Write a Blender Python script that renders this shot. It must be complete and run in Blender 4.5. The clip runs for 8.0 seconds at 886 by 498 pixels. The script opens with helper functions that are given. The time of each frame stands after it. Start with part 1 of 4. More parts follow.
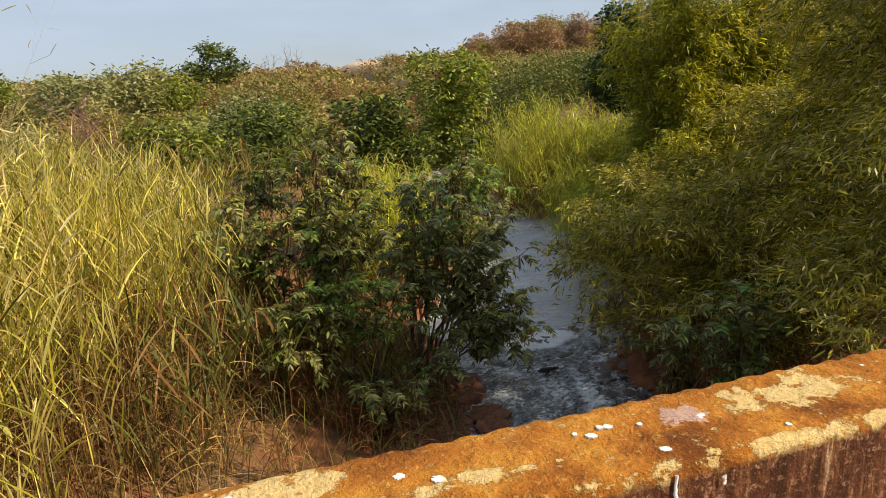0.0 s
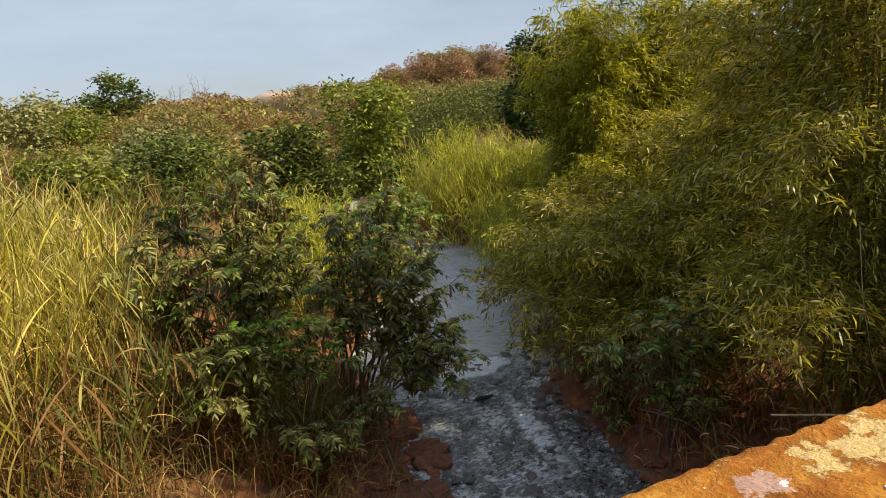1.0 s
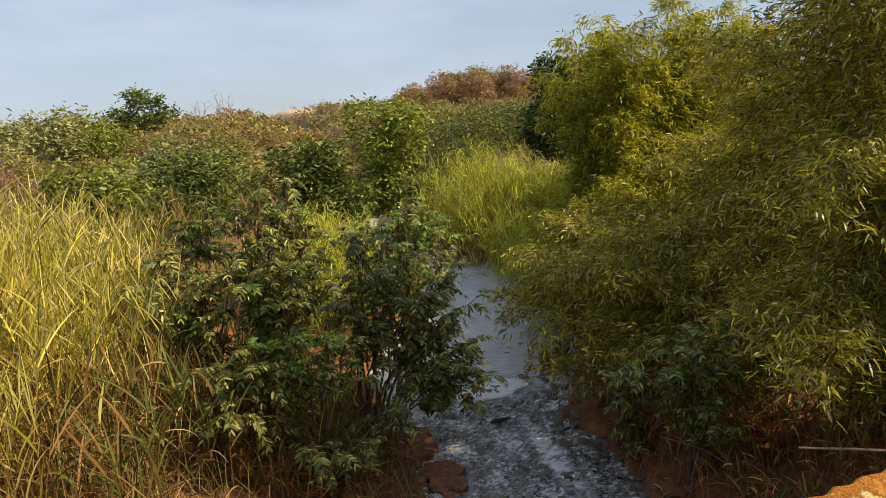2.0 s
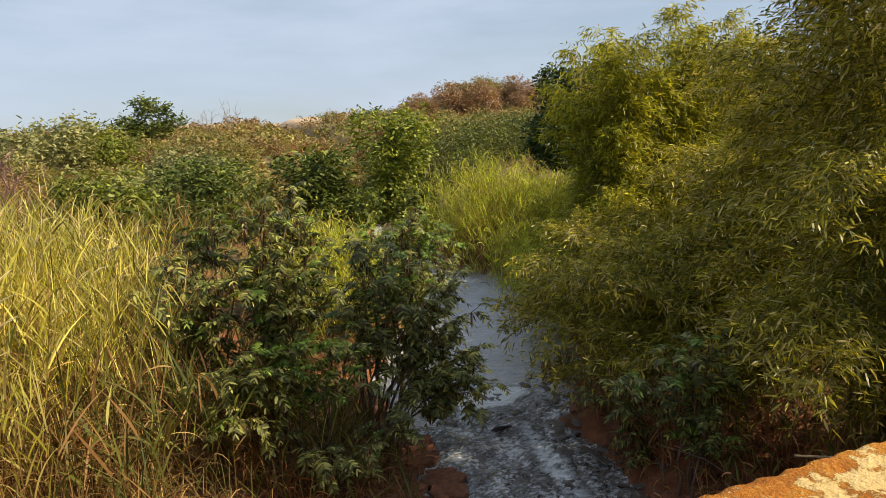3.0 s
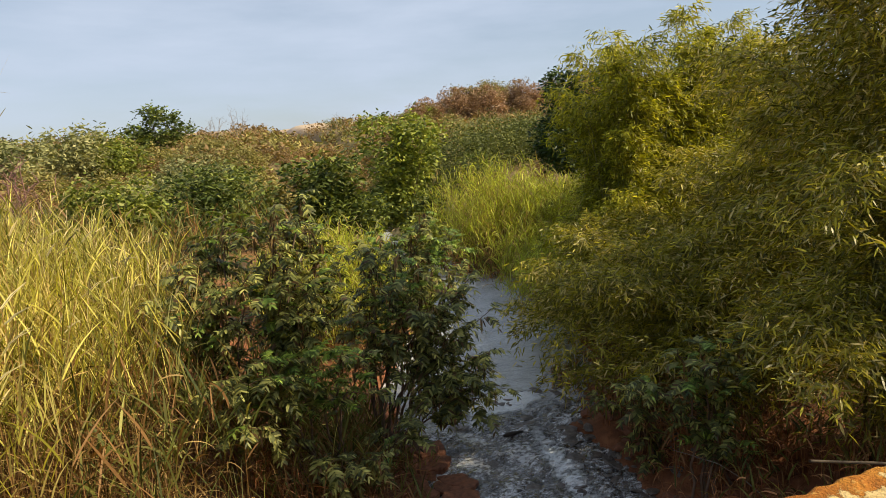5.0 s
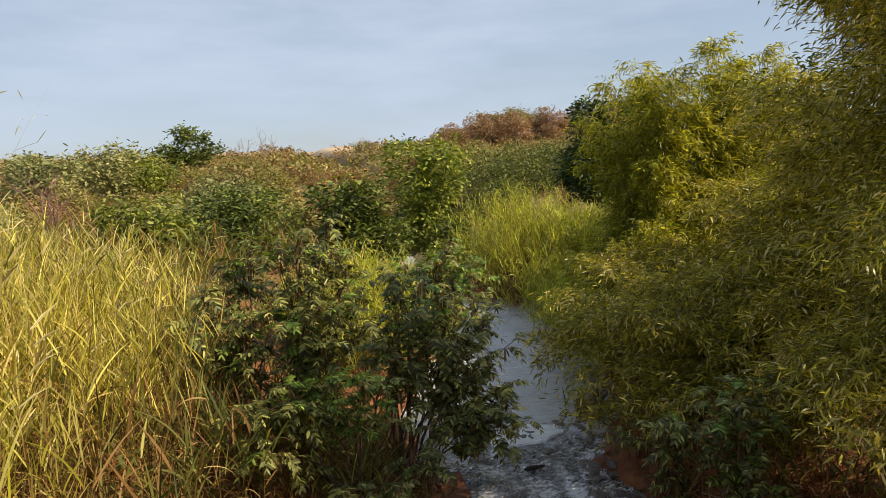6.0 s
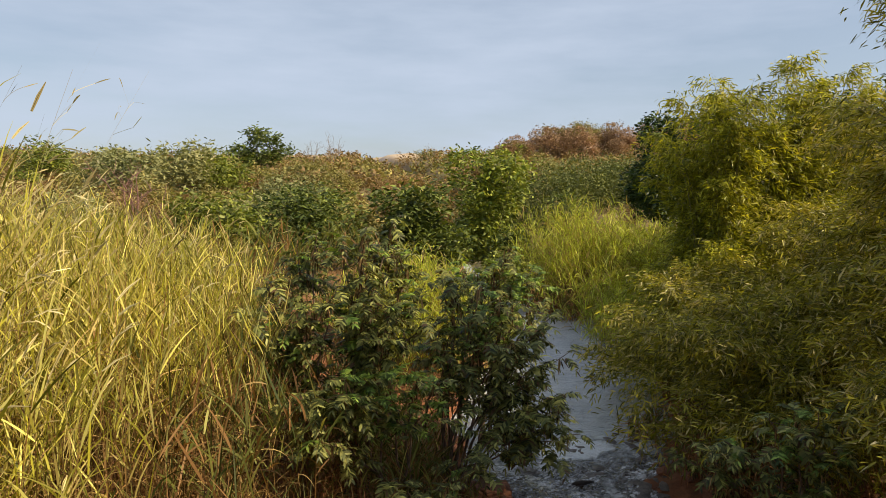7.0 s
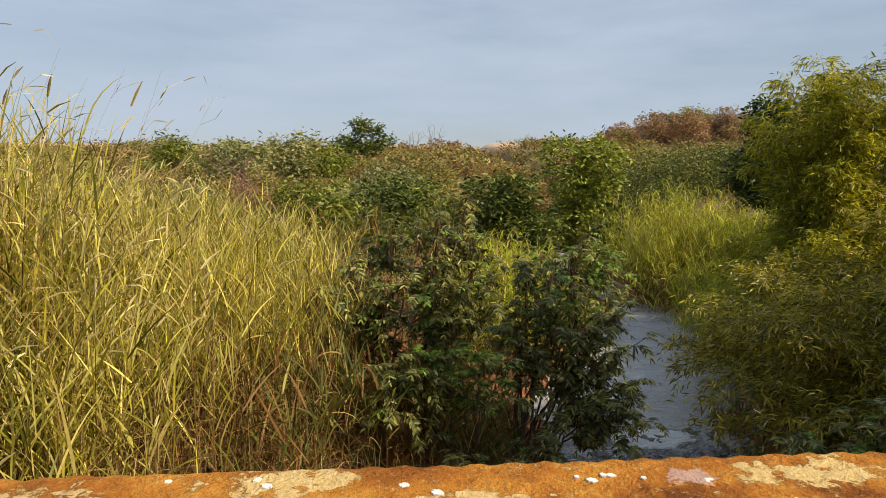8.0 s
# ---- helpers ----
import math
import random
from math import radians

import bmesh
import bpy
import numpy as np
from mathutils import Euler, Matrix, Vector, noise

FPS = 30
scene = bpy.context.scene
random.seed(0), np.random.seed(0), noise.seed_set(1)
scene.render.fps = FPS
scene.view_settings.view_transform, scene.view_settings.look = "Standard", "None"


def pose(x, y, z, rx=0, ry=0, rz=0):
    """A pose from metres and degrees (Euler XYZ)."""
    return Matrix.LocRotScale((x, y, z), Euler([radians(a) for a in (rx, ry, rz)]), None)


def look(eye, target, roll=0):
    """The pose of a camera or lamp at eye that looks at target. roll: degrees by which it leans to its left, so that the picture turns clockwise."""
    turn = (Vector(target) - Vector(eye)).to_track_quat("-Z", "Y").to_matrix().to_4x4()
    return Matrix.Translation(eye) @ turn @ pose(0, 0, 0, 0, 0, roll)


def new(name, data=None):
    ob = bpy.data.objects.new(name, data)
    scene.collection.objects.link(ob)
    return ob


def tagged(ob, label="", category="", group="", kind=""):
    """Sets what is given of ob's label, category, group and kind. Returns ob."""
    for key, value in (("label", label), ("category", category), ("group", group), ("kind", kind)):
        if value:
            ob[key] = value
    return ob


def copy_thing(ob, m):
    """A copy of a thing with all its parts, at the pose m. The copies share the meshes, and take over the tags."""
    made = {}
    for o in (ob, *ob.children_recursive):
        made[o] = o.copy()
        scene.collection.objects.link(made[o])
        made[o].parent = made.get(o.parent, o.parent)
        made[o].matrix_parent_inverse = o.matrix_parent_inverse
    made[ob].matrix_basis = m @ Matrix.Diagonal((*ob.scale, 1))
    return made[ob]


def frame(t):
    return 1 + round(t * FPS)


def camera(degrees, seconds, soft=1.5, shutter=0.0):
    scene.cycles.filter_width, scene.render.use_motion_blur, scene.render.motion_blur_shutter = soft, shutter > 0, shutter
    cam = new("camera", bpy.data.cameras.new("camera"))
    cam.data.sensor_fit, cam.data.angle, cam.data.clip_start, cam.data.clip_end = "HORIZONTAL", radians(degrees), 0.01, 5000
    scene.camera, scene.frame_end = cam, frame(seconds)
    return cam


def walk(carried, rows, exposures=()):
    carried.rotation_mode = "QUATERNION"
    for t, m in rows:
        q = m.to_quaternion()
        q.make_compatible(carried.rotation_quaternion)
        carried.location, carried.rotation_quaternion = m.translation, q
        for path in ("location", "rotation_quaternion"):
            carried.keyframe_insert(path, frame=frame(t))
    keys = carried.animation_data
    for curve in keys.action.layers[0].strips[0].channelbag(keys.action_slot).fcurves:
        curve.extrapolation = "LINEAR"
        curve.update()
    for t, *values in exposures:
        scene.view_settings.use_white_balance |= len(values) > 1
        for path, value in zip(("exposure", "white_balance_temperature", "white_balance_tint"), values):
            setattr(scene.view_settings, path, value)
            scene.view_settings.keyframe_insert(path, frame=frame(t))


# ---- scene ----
cam = camera(69.4, 8.0, soft=0.6)
PATH = [
    (0, (-0.443, -1.57, 4.076), (0.067, 0.298, 3.572), -3.5),
    (0.5, (-0.546, -1.421, 4.057), (0.156, 0.394, 3.595), -4.1),
    (1, (-0.503, -1.35, 4.06), (0.255, 0.449, 3.625), -4.1),
    (1.5, (-0.514, -1.315, 4.064), (0.228, 0.497, 3.655), -3.6),
    (2, (-0.525, -1.314, 4.074), (0.192, 0.515, 3.698), -3.2),
    (3.5, (-0.547, -1.438, 4.081), (0.16, 0.401, 3.736), -2.8),
    (4, (-0.552, -1.428, 4.085), (0.15, 0.413, 3.739), -2.9),
    (4.5, (-0.549, -1.424, 4.086), (0.147, 0.419, 3.738), -3.4),
    (6, (-0.578, -1.321, 4.132), (0.052, 0.56, 3.878), -2.3),
    (6.5, (-0.594, -1.321, 4.118), (-0.018, 0.582, 3.901), -0.1),
    (7, (-0.621, -1.388, 4.075), (-0.164, 0.547, 3.856), 0.4),
    (7.5, (-0.515, -1.515, 4.047), (-0.211, 0.449, 3.818), -0.2),
    (8, (-0.334, -1.715, 4.041), (-0.192, 0.263, 3.788), 0.1),
]
walk(cam, [(t, look(eye, target, roll)) for t, eye, target, roll in PATH],
     exposures=((0, 0.45), (0.5, 0.46), (1.5, 0.5), (3.5, 0.53), (6.5, 0.5), (7.5, 0.39), (8, 0.33)))

# ---- light ----
SUN_DIR = Vector((0.69, -0.35, 0.61)).normalized()
world = bpy.data.worlds.new("sky")
scene.world = world
world.use_nodes = True
wn, wl_ = world.node_tree.nodes, world.node_tree.links
wn.clear()
w_out = wn.new("ShaderNodeOutputWorld")
w_bg = wn.new("ShaderNodeBackground")
w_sky = wn.new("ShaderNodeTexSky")
w_sky.sky_type = "NISHITA"
w_sky.sun_disc = False
w_sky.sun_elevation = math.asin(SUN_DIR.z)
w_sky.sun_rotation = math.atan2(SUN_DIR.x, SUN_DIR.y)
w_sky.dust_density = 0.8
w_co = wn.new("ShaderNodeTexCoord")
w_map = wn.new("ShaderNodeMapping")
w_map.inputs["Scale"].default_value = (1.3, 1.3, 6.5)
w_noise = wn.new("ShaderNodeTexNoise")
w_noise.inputs["Scale"].default_value = 1.7
w_noise.inputs["Detail"].default_value = 6
w_noise.inputs["Roughness"].default_value = 0.55
w_ramp = wn.new("ShaderNodeValToRGB")
w_ramp.color_ramp.elements[0].position, w_ramp.color_ramp.elements[1].position = 0.36, 0.66
w_ramp.color_ramp.elements[0].color = (0.5, 0.5, 0.5, 1)
w_ramp.color_ramp.elements[1].color = (0.95, 0.95, 0.95, 1)
w_mix = wn.new("ShaderNodeMix")
w_mix.data_type = "RGBA"
w_mix.inputs["B"].default_value = (5.9, 6.8, 8.3, 1)
wl_.new(w_co.outputs["Generated"], w_map.inputs["Vector"])
wl_.new(w_map.outputs["Vector"], w_noise.inputs["Vector"])
wl_.new(w_noise.outputs["Fac"], w_ramp.inputs["Fac"])
wl_.new(w_ramp.outputs["Color"], w_mix.inputs["Factor"])
wl_.new(w_sky.outputs["Color"], w_mix.inputs["A"])
wl_.new(w_mix.outputs["Result"], w_bg.inputs["Color"])
w_bg.inputs["Strength"].default_value = 0.07
wl_.new(w_bg.outputs["Background"], w_out.inputs["Surface"])

sun_data = bpy.data.lights.new("sun", "SUN")
sun_data.energy, sun_data.angle, sun_data.color = 5.0, radians(0.6), (1.0, 0.83, 0.54)
sun = new("sun", sun_data)
sun.matrix_world = look(SUN_DIR * 50, (0, 0, 0))

WALL_FAR, WALL_NEAR, WALL_TOP = -0.798, -0.97, 3.6

# ---- materials ----
RNG = np.random.default_rng(7)


class Nodes:
    """A thin wrapper that writes node trees in few lines."""

    def __init__(self, name):
        self.mat = bpy.data.materials.new(name)
        self.mat.use_nodes = True
        self.n, self.l = self.mat.node_tree.nodes, self.mat.node_tree.links
        self.n.clear()
        self.out = self.n.new("ShaderNodeOutputMaterial")

    def add(self, kind, **inputs):
        node = self.n.new(kind)
        for key, value in inputs.items():
            self.put(node.inputs[key.replace("_", " ")], value)
        return node

    def put(self, socket, value):
        if hasattr(value, "is_linked"):
            self.l.new(value, socket)
        else:
            socket.default_value = value

    def ramp(self, fac, *stops):
        node = self.n.new("ShaderNodeValToRGB")
        e = node.color_ramp.elements
        while len(e) < len(stops):
            e.new(0.5)
        for k, (pos, col) in enumerate(stops):
            e[k].position = pos
            e[k].color = (*col, 1) if len(col) == 3 else col
        self.l.new(fac, node.inputs["Fac"])
        return node.outputs["Color"]

    def mix(self, fac, a, b, blend="MIX"):
        node = self.n.new("ShaderNodeMix")
        node.data_type, node.blend_type = "RGBA", blend
        self.put(node.inputs["Factor"], fac)
        self.put(node.inputs["A"], a)
        self.put(node.inputs["B"], b)
        return node.outputs["Result"]

    def math(self, op, a, b=0.0, clamp=False):
        node = self.n.new("ShaderNodeMath")
        node.operation, node.use_clamp = op, clamp
        self.put(node.inputs[0], a)
        self.put(node.inputs[1], b)
        return node.outputs[0]

    def noise(self, scale, detail=4.0, rough=0.55, vector=None, stretch=None):
        node = self.add("ShaderNodeTexNoise", Scale=scale, Detail=detail, Roughness=rough)
        vec = vector or self.position()
        if stretch:
            m = self.add("ShaderNodeMapping", Vector=vec, Scale=stretch)
            vec = m.outputs["Vector"]
        self.l.new(vec, node.inputs["Vector"])
        return node.outputs["Fac"]

    def position(self):
        return self.n.new("ShaderNodeNewGeometry").outputs["Position"]

    def axes(self):
        node = self.n.new("ShaderNodeSeparateXYZ")
        self.l.new(self.position(), node.inputs[0])
        return node.outputs

    def span(self, value, a, b):
        node = self.n.new("ShaderNodeMapRange")
        self.put(node.inputs["Value"], value)
        node.inputs["From Min"].default_value, node.inputs["From Max"].default_value = a, b
        return node.outputs["Result"]

    def bump(self, height, strength=0.5, distance=0.02):
        node = self.add("ShaderNodeBump", Height=height, Strength=strength, Distance=distance)
        return node.outputs["Normal"]

    def end(self, shader):
        self.l.new(shader, self.out.inputs["Surface"])
        return self.mat


def rgba(c):
    return (*c, 1)


def foliage(name, dark, mid, light, through_light=0.35, rough=0.5, patch=1.2, dead=None, dead_share=0.06, lively=1.0):
    """Leaf: colour varies leaf by leaf and in patches; light shines through it."""
    m = Nodes(name)
    rnd = m.n.new("ShaderNodeNewGeometry").outputs["Random Per Island"]
    stops = [(0.0, dark), (0.45, mid), (1.0, light)]
    col = m.ramp(rnd, *stops)
    spark = m.ramp(m.math("FRACT", m.math("MULTIPLY", rnd, 91.3)), *[(at, (1 + k * lively,) * 3) for at, k in ((0.0, -0.5), (0.6, -0.1), (1.0, 0.5))])
    col = m.mix(1.0, col, spark, "MULTIPLY")
    if dead:
        col = m.mix(m.math("LESS_THAN", m.math("FRACT", m.math("MULTIPLY", rnd, 37.7)), dead_share), col, rgba(dead))
    where = m.noise(patch, 3, 0.6)
    col = m.mix(1.0, col, m.ramp(where, (0.3, (0.62, 0.66, 0.6)), (0.7, (1.15, 1.1, 1.05))), "MULTIPLY")
    vein = m.noise(60, 2, 0.5)
    col = m.mix(0.35, col, m.ramp(vein, (0.3, (0.7, 0.7, 0.7)), (0.7, (1.15, 1.15, 1.1))), "MULTIPLY")
    p = m.add("ShaderNodeBsdfPrincipled", Base_Color=col, Roughness=rough)
    p.inputs["Specular IOR Level"].default_value = 0.32
    glow = m.mix(1.0, col, (1.15, 1.1, 0.55, 1), "MULTIPLY")
    tr = m.add("ShaderNodeBsdfTranslucent", Color=glow)
    mix = m.n.new("ShaderNodeMixShader")
    mix.inputs[0].default_value = through_light
    m.l.new(p.outputs[0], mix.inputs[1])
    m.l.new(tr.outputs[0], mix.inputs[2])
    return m.end(mix.outputs[0])


def bark(name, a, b, scale=25):
    m = Nodes(name)
    f = m.noise(scale, 5, 0.6, stretch=(1, 1, 0.25))
    col = m.ramp(f, (0.3, a), (0.7, b))
    p = m.add("ShaderNodeBsdfPrincipled", Base_Color=col, Roughness=0.85, Normal=m.bump(f, 0.6, 0.01))
    return m.end(p.outputs[0])


M_GRASS = foliage("grass_gold_green", (0.13, 0.14, 0.016), (0.54, 0.49, 0.06), (0.92, 0.84, 0.28), 0.42, patch=1.4, dead=(0.66, 0.54, 0.2), dead_share=0.2)
M_STRAW = foliage("straw", (0.085, 0.042, 0.014), (0.25, 0.14, 0.048), (0.58, 0.40, 0.165), 0.25, 0.7, patch=1.5)
M_SEED = foliage("seed_head", (0.40, 0.31, 0.14), (0.62, 0.52, 0.26), (0.80, 0.70, 0.42), 0.2, 0.7)
M_BANKGRASS = foliage("bank_grass_green", (0.30, 0.38, 0.03), (0.56, 0.62, 0.065), (0.80, 0.79, 0.18), 0.45, patch=0.7, dead=(0.45, 0.33, 0.14), dead_share=0.12)
M_SHRUB = foliage("feathery_leaf", (0.055, 0.072, 0.027), (0.20, 0.225, 0.07), (0.52, 0.52, 0.17), 0.38, patch=1.6, dead=(0.13, 0.08, 0.04), dead_share=0.06)
M_FRESH = foliage("feathery_leaf_fresh", (0.07, 0.125, 0.022), (0.17, 0.27, 0.045), (0.34, 0.46, 0.085), 0.3, patch=2)
M_DEADLEAF = foliage("withered_leaf", (0.06, 0.035, 0.018), (0.17, 0.10, 0.05), (0.38, 0.25, 0.12), 0.15, 0.8, patch=2)
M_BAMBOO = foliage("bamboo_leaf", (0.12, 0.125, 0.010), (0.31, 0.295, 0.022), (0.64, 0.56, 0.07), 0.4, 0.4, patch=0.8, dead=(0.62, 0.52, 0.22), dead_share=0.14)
# Lighter copy of the bamboo leaf; sunshine on the clumps is put into its colour.
M_BAMBOO_LIT = foliage("bamboo_leaf_sunlit", (0.15, 0.18, 0.012), (0.38, 0.39, 0.022), (0.64, 0.60, 0.06), 0.45, 0.45, patch=0.8, dead=(0.42, 0.36, 0.12), dead_share=0.03)
M_BUSH_DARK = foliage("bush_leaf_dark", (0.05, 0.075, 0.015), (0.12, 0.165, 0.032), (0.26, 0.30, 0.065), 0.25, 0.6, patch=1.5)
M_BUSH_GREEN = foliage("bush_leaf_green", (0.11, 0.15, 0.022), (0.22, 0.27, 0.04), (0.38, 0.40, 0.08), 0.3, 0.5, patch=1.2)
# Leaf darkened in colour to stand for trees in shade by the bamboo.
M_TREE_SHADE = foliage("tree_leaf_shaded", (0.025, 0.05, 0.012), (0.05, 0.09, 0.02), (0.10, 0.15, 0.03), 0.2, 0.5)
M_SCRUB_OLIVE = foliage("scrub_leaf_olive", (0.20, 0.185, 0.06), (0.29, 0.26, 0.085), (0.39, 0.335, 0.11), 0.25, 0.7, patch=0.25, lively=0.3)
M_SCRUB_RUST = foliage("scrub_leaf_rust", (0.20, 0.13, 0.06), (0.29, 0.19, 0.085), (0.39, 0.26, 0.115), 0.25, 0.7, patch=0.25, lively=0.3)
M_HILL_RUST = foliage("hilltop_leaf_rust", (0.24, 0.14, 0.085), (0.40, 0.25, 0.16), (0.54, 0.37, 0.26), 0.25, 0.7, patch=0.25, lively=0.3)
M_SCRUB_PALE = foliage("scrub_leaf_pale", (0.20, 0.215, 0.085), (0.30, 0.31, 0.135), (0.42, 0.41, 0.20), 0.25, 0.6, patch=0.3, lively=0.3)
# Leaf lightened in colour to stand for a tree in full sun.
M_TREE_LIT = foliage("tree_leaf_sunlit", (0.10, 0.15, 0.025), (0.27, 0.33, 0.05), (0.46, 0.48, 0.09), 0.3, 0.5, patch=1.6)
M_REED = foliage("thicket_leaf", (0.062, 0.08, 0.02), (0.125, 0.15, 0.036), (0.23, 0.25, 0.06), 0.25, 0.6, patch=0.35, lively=0.3)
M_WEED = foliage("weed_leaf", (0.07, 0.10, 0.022), (0.17, 0.19, 0.045), (0.34, 0.32, 0.09), 0.3, 0.6, patch=1.2, dead=(0.3, 0.17, 0.07), dead_share=0.3)
M_LITTER = foliage("red_brown_withered_leaf", (0.17, 0.06, 0.028), (0.42, 0.18, 0.08), (0.68, 0.38, 0.19), 0.25, 0.8, patch=1.5)
M_TWIG = bark("twig_bark", (0.07, 0.045, 0.03), (0.22, 0.15, 0.1))
M_GREYTWIG = bark("grey_twig_bark", (0.16, 0.13, 0.1), (0.34, 0.28, 0.22))
M_CULM = bark("bamboo_culm", (0.10, 0.10, 0.03), (0.27, 0.24, 0.07), 12)
M_LOG = bark("wet_driftwood", (0.012, 0.01, 0.009), (0.06, 0.045, 0.035), 18)
M_POLE = bark("bleached_pole", (0.07, 0.052, 0.035), (0.18, 0.135, 0.09), 20)


def ground_material():
    m = Nodes("laterite_ground")
    ax = m.axes()
    big, fine, grit = m.noise(0.35, 5), m.noise(5, 6, 0.65), m.noise(45, 4, 0.7)
    soil = m.ramp(fine, (0.28, (0.08, 0.03, 0.013)), (0.5, (0.22, 0.08, 0.032)), (0.75, (0.37, 0.155, 0.065)))
    litter = m.ramp(grit, (0.35, (0.08, 0.055, 0.03)), (0.7, (0.38, 0.28, 0.14)))
    near = m.mix(m.span(big, 0.5, 0.68), soil, litter)
    far_scrub = m.ramp(m.noise(0.12, 6, 0.7), (0.3, (0.10, 0.095, 0.03)), (0.5, (0.19, 0.14, 0.055)), (0.7, (0.28, 0.17, 0.075)))
    col = m.mix(m.span(m.math("ADD", ax[1], m.math("MULTIPLY", big, 6)), 12, 24), near, far_scrub)
    dry = m.ramp(m.noise(0.2, 4), (0.35, (0.36, 0.24, 0.14)), (0.65, (0.52, 0.40, 0.28)))
    col = m.mix(m.span(m.math("ADD", ax[1], m.math("MULTIPLY", big, 10)), 82, 88), col, dry)
    h = m.math("ADD", m.math("MULTIPLY", fine, 1.0), m.math("MULTIPLY", grit, 0.4))
    p = m.add("ShaderNodeBsdfPrincipled", Base_Color=col, Roughness=0.9, Normal=m.bump(h, 0.9, 0.05))
    return m.end(p.outputs[0])


def water_material():
    m = Nodes("stream_water")
    ax = m.axes()
    ripple = m.noise(6.5, 4, 0.55, stretch=(0.6, 1.5, 1))
    small = m.noise(24, 3, 0.5, stretch=(0.6, 1.4, 1))
    # white water below the little weir, and along the chute
    dx = m.math("DIVIDE", m.math("SUBTRACT", ax[0], 3.38), 0.80)
    dy = m.math("DIVIDE", m.math("SUBTRACT", ax[1], 7.05), 0.34)
    weir = m.math("SUBTRACT", 1.0, m.math("ADD", m.math("MULTIPLY", dx, dx), m.math("MULTIPLY", dy, dy)))
    ex = m.math("DIVIDE", m.math("SUBTRACT", ax[0], m.math("ADD", 2.55, m.math("MULTIPLY", ax[1], 0.15))), 0.32)
    ey = m.math("DIVIDE", m.math("SUBTRACT", ax[1], 5.1), 1.9)
    chute = m.math("SUBTRACT", 0.75, m.math("ADD", m.math("MULTIPLY", ex, ex), m.math("MULTIPLY", ey, ey)))
    zone = m.math("MAXIMUM", m.math("MULTIPLY", weir, 1.9), m.math("MULTIPLY", chute, 1.15))
    froth = m.noise(11, 6, 0.75, stretch=(0.7, 1.1, 1))
    foam = m.span(m.math("ADD", zone, m.math("MULTIPLY", m.math("SUBTRACT", froth, 0.5), 2.6)), 0.28, 0.72)
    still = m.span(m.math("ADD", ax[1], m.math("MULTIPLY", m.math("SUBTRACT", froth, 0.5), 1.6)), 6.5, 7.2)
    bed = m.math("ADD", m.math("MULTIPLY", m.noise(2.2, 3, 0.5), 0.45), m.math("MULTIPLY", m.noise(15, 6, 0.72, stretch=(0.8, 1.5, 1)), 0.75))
    # Riffle: dark stones, with glints painted in by the ramp's pale end.
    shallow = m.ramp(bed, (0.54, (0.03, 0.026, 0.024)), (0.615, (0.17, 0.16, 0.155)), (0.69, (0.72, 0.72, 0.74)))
    # Pool: milky grey made paler, with the sky's reflection put into the colour.
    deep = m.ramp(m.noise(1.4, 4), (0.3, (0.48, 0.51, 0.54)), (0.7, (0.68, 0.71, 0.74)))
    murk_and_sheen = m.mix(still, shallow, deep)
    col = m.mix(foam, murk_and_sheen, (0.90, 0.92, 0.94, 1))
    rough = m.math("ADD", 0.06, m.math("MULTIPLY", foam, 0.5))
    h = m.math("ADD", ripple, m.math("MULTIPLY", small, 0.6))
    h = m.math("ADD", h, m.math("MULTIPLY", foam, 0.5))
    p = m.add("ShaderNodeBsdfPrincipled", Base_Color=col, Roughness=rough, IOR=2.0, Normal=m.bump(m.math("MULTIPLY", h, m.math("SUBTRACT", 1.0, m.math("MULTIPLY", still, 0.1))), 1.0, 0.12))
    p.inputs["Specular IOR Level"].default_value = 0.9
    return m.end(p.outputs[0])


def rock_material(name, a, b, wet):
    m = Nodes(name)
    f = m.noise(14, 6, 0.65)
    col = m.ramp(f, (0.3, a), (0.7, b))
    p = m.add("ShaderNodeBsdfPrincipled", Base_Color=col, Roughness=wet, Normal=m.bump(f, 0.8, 0.02))
    return m.end(p.outputs[0])


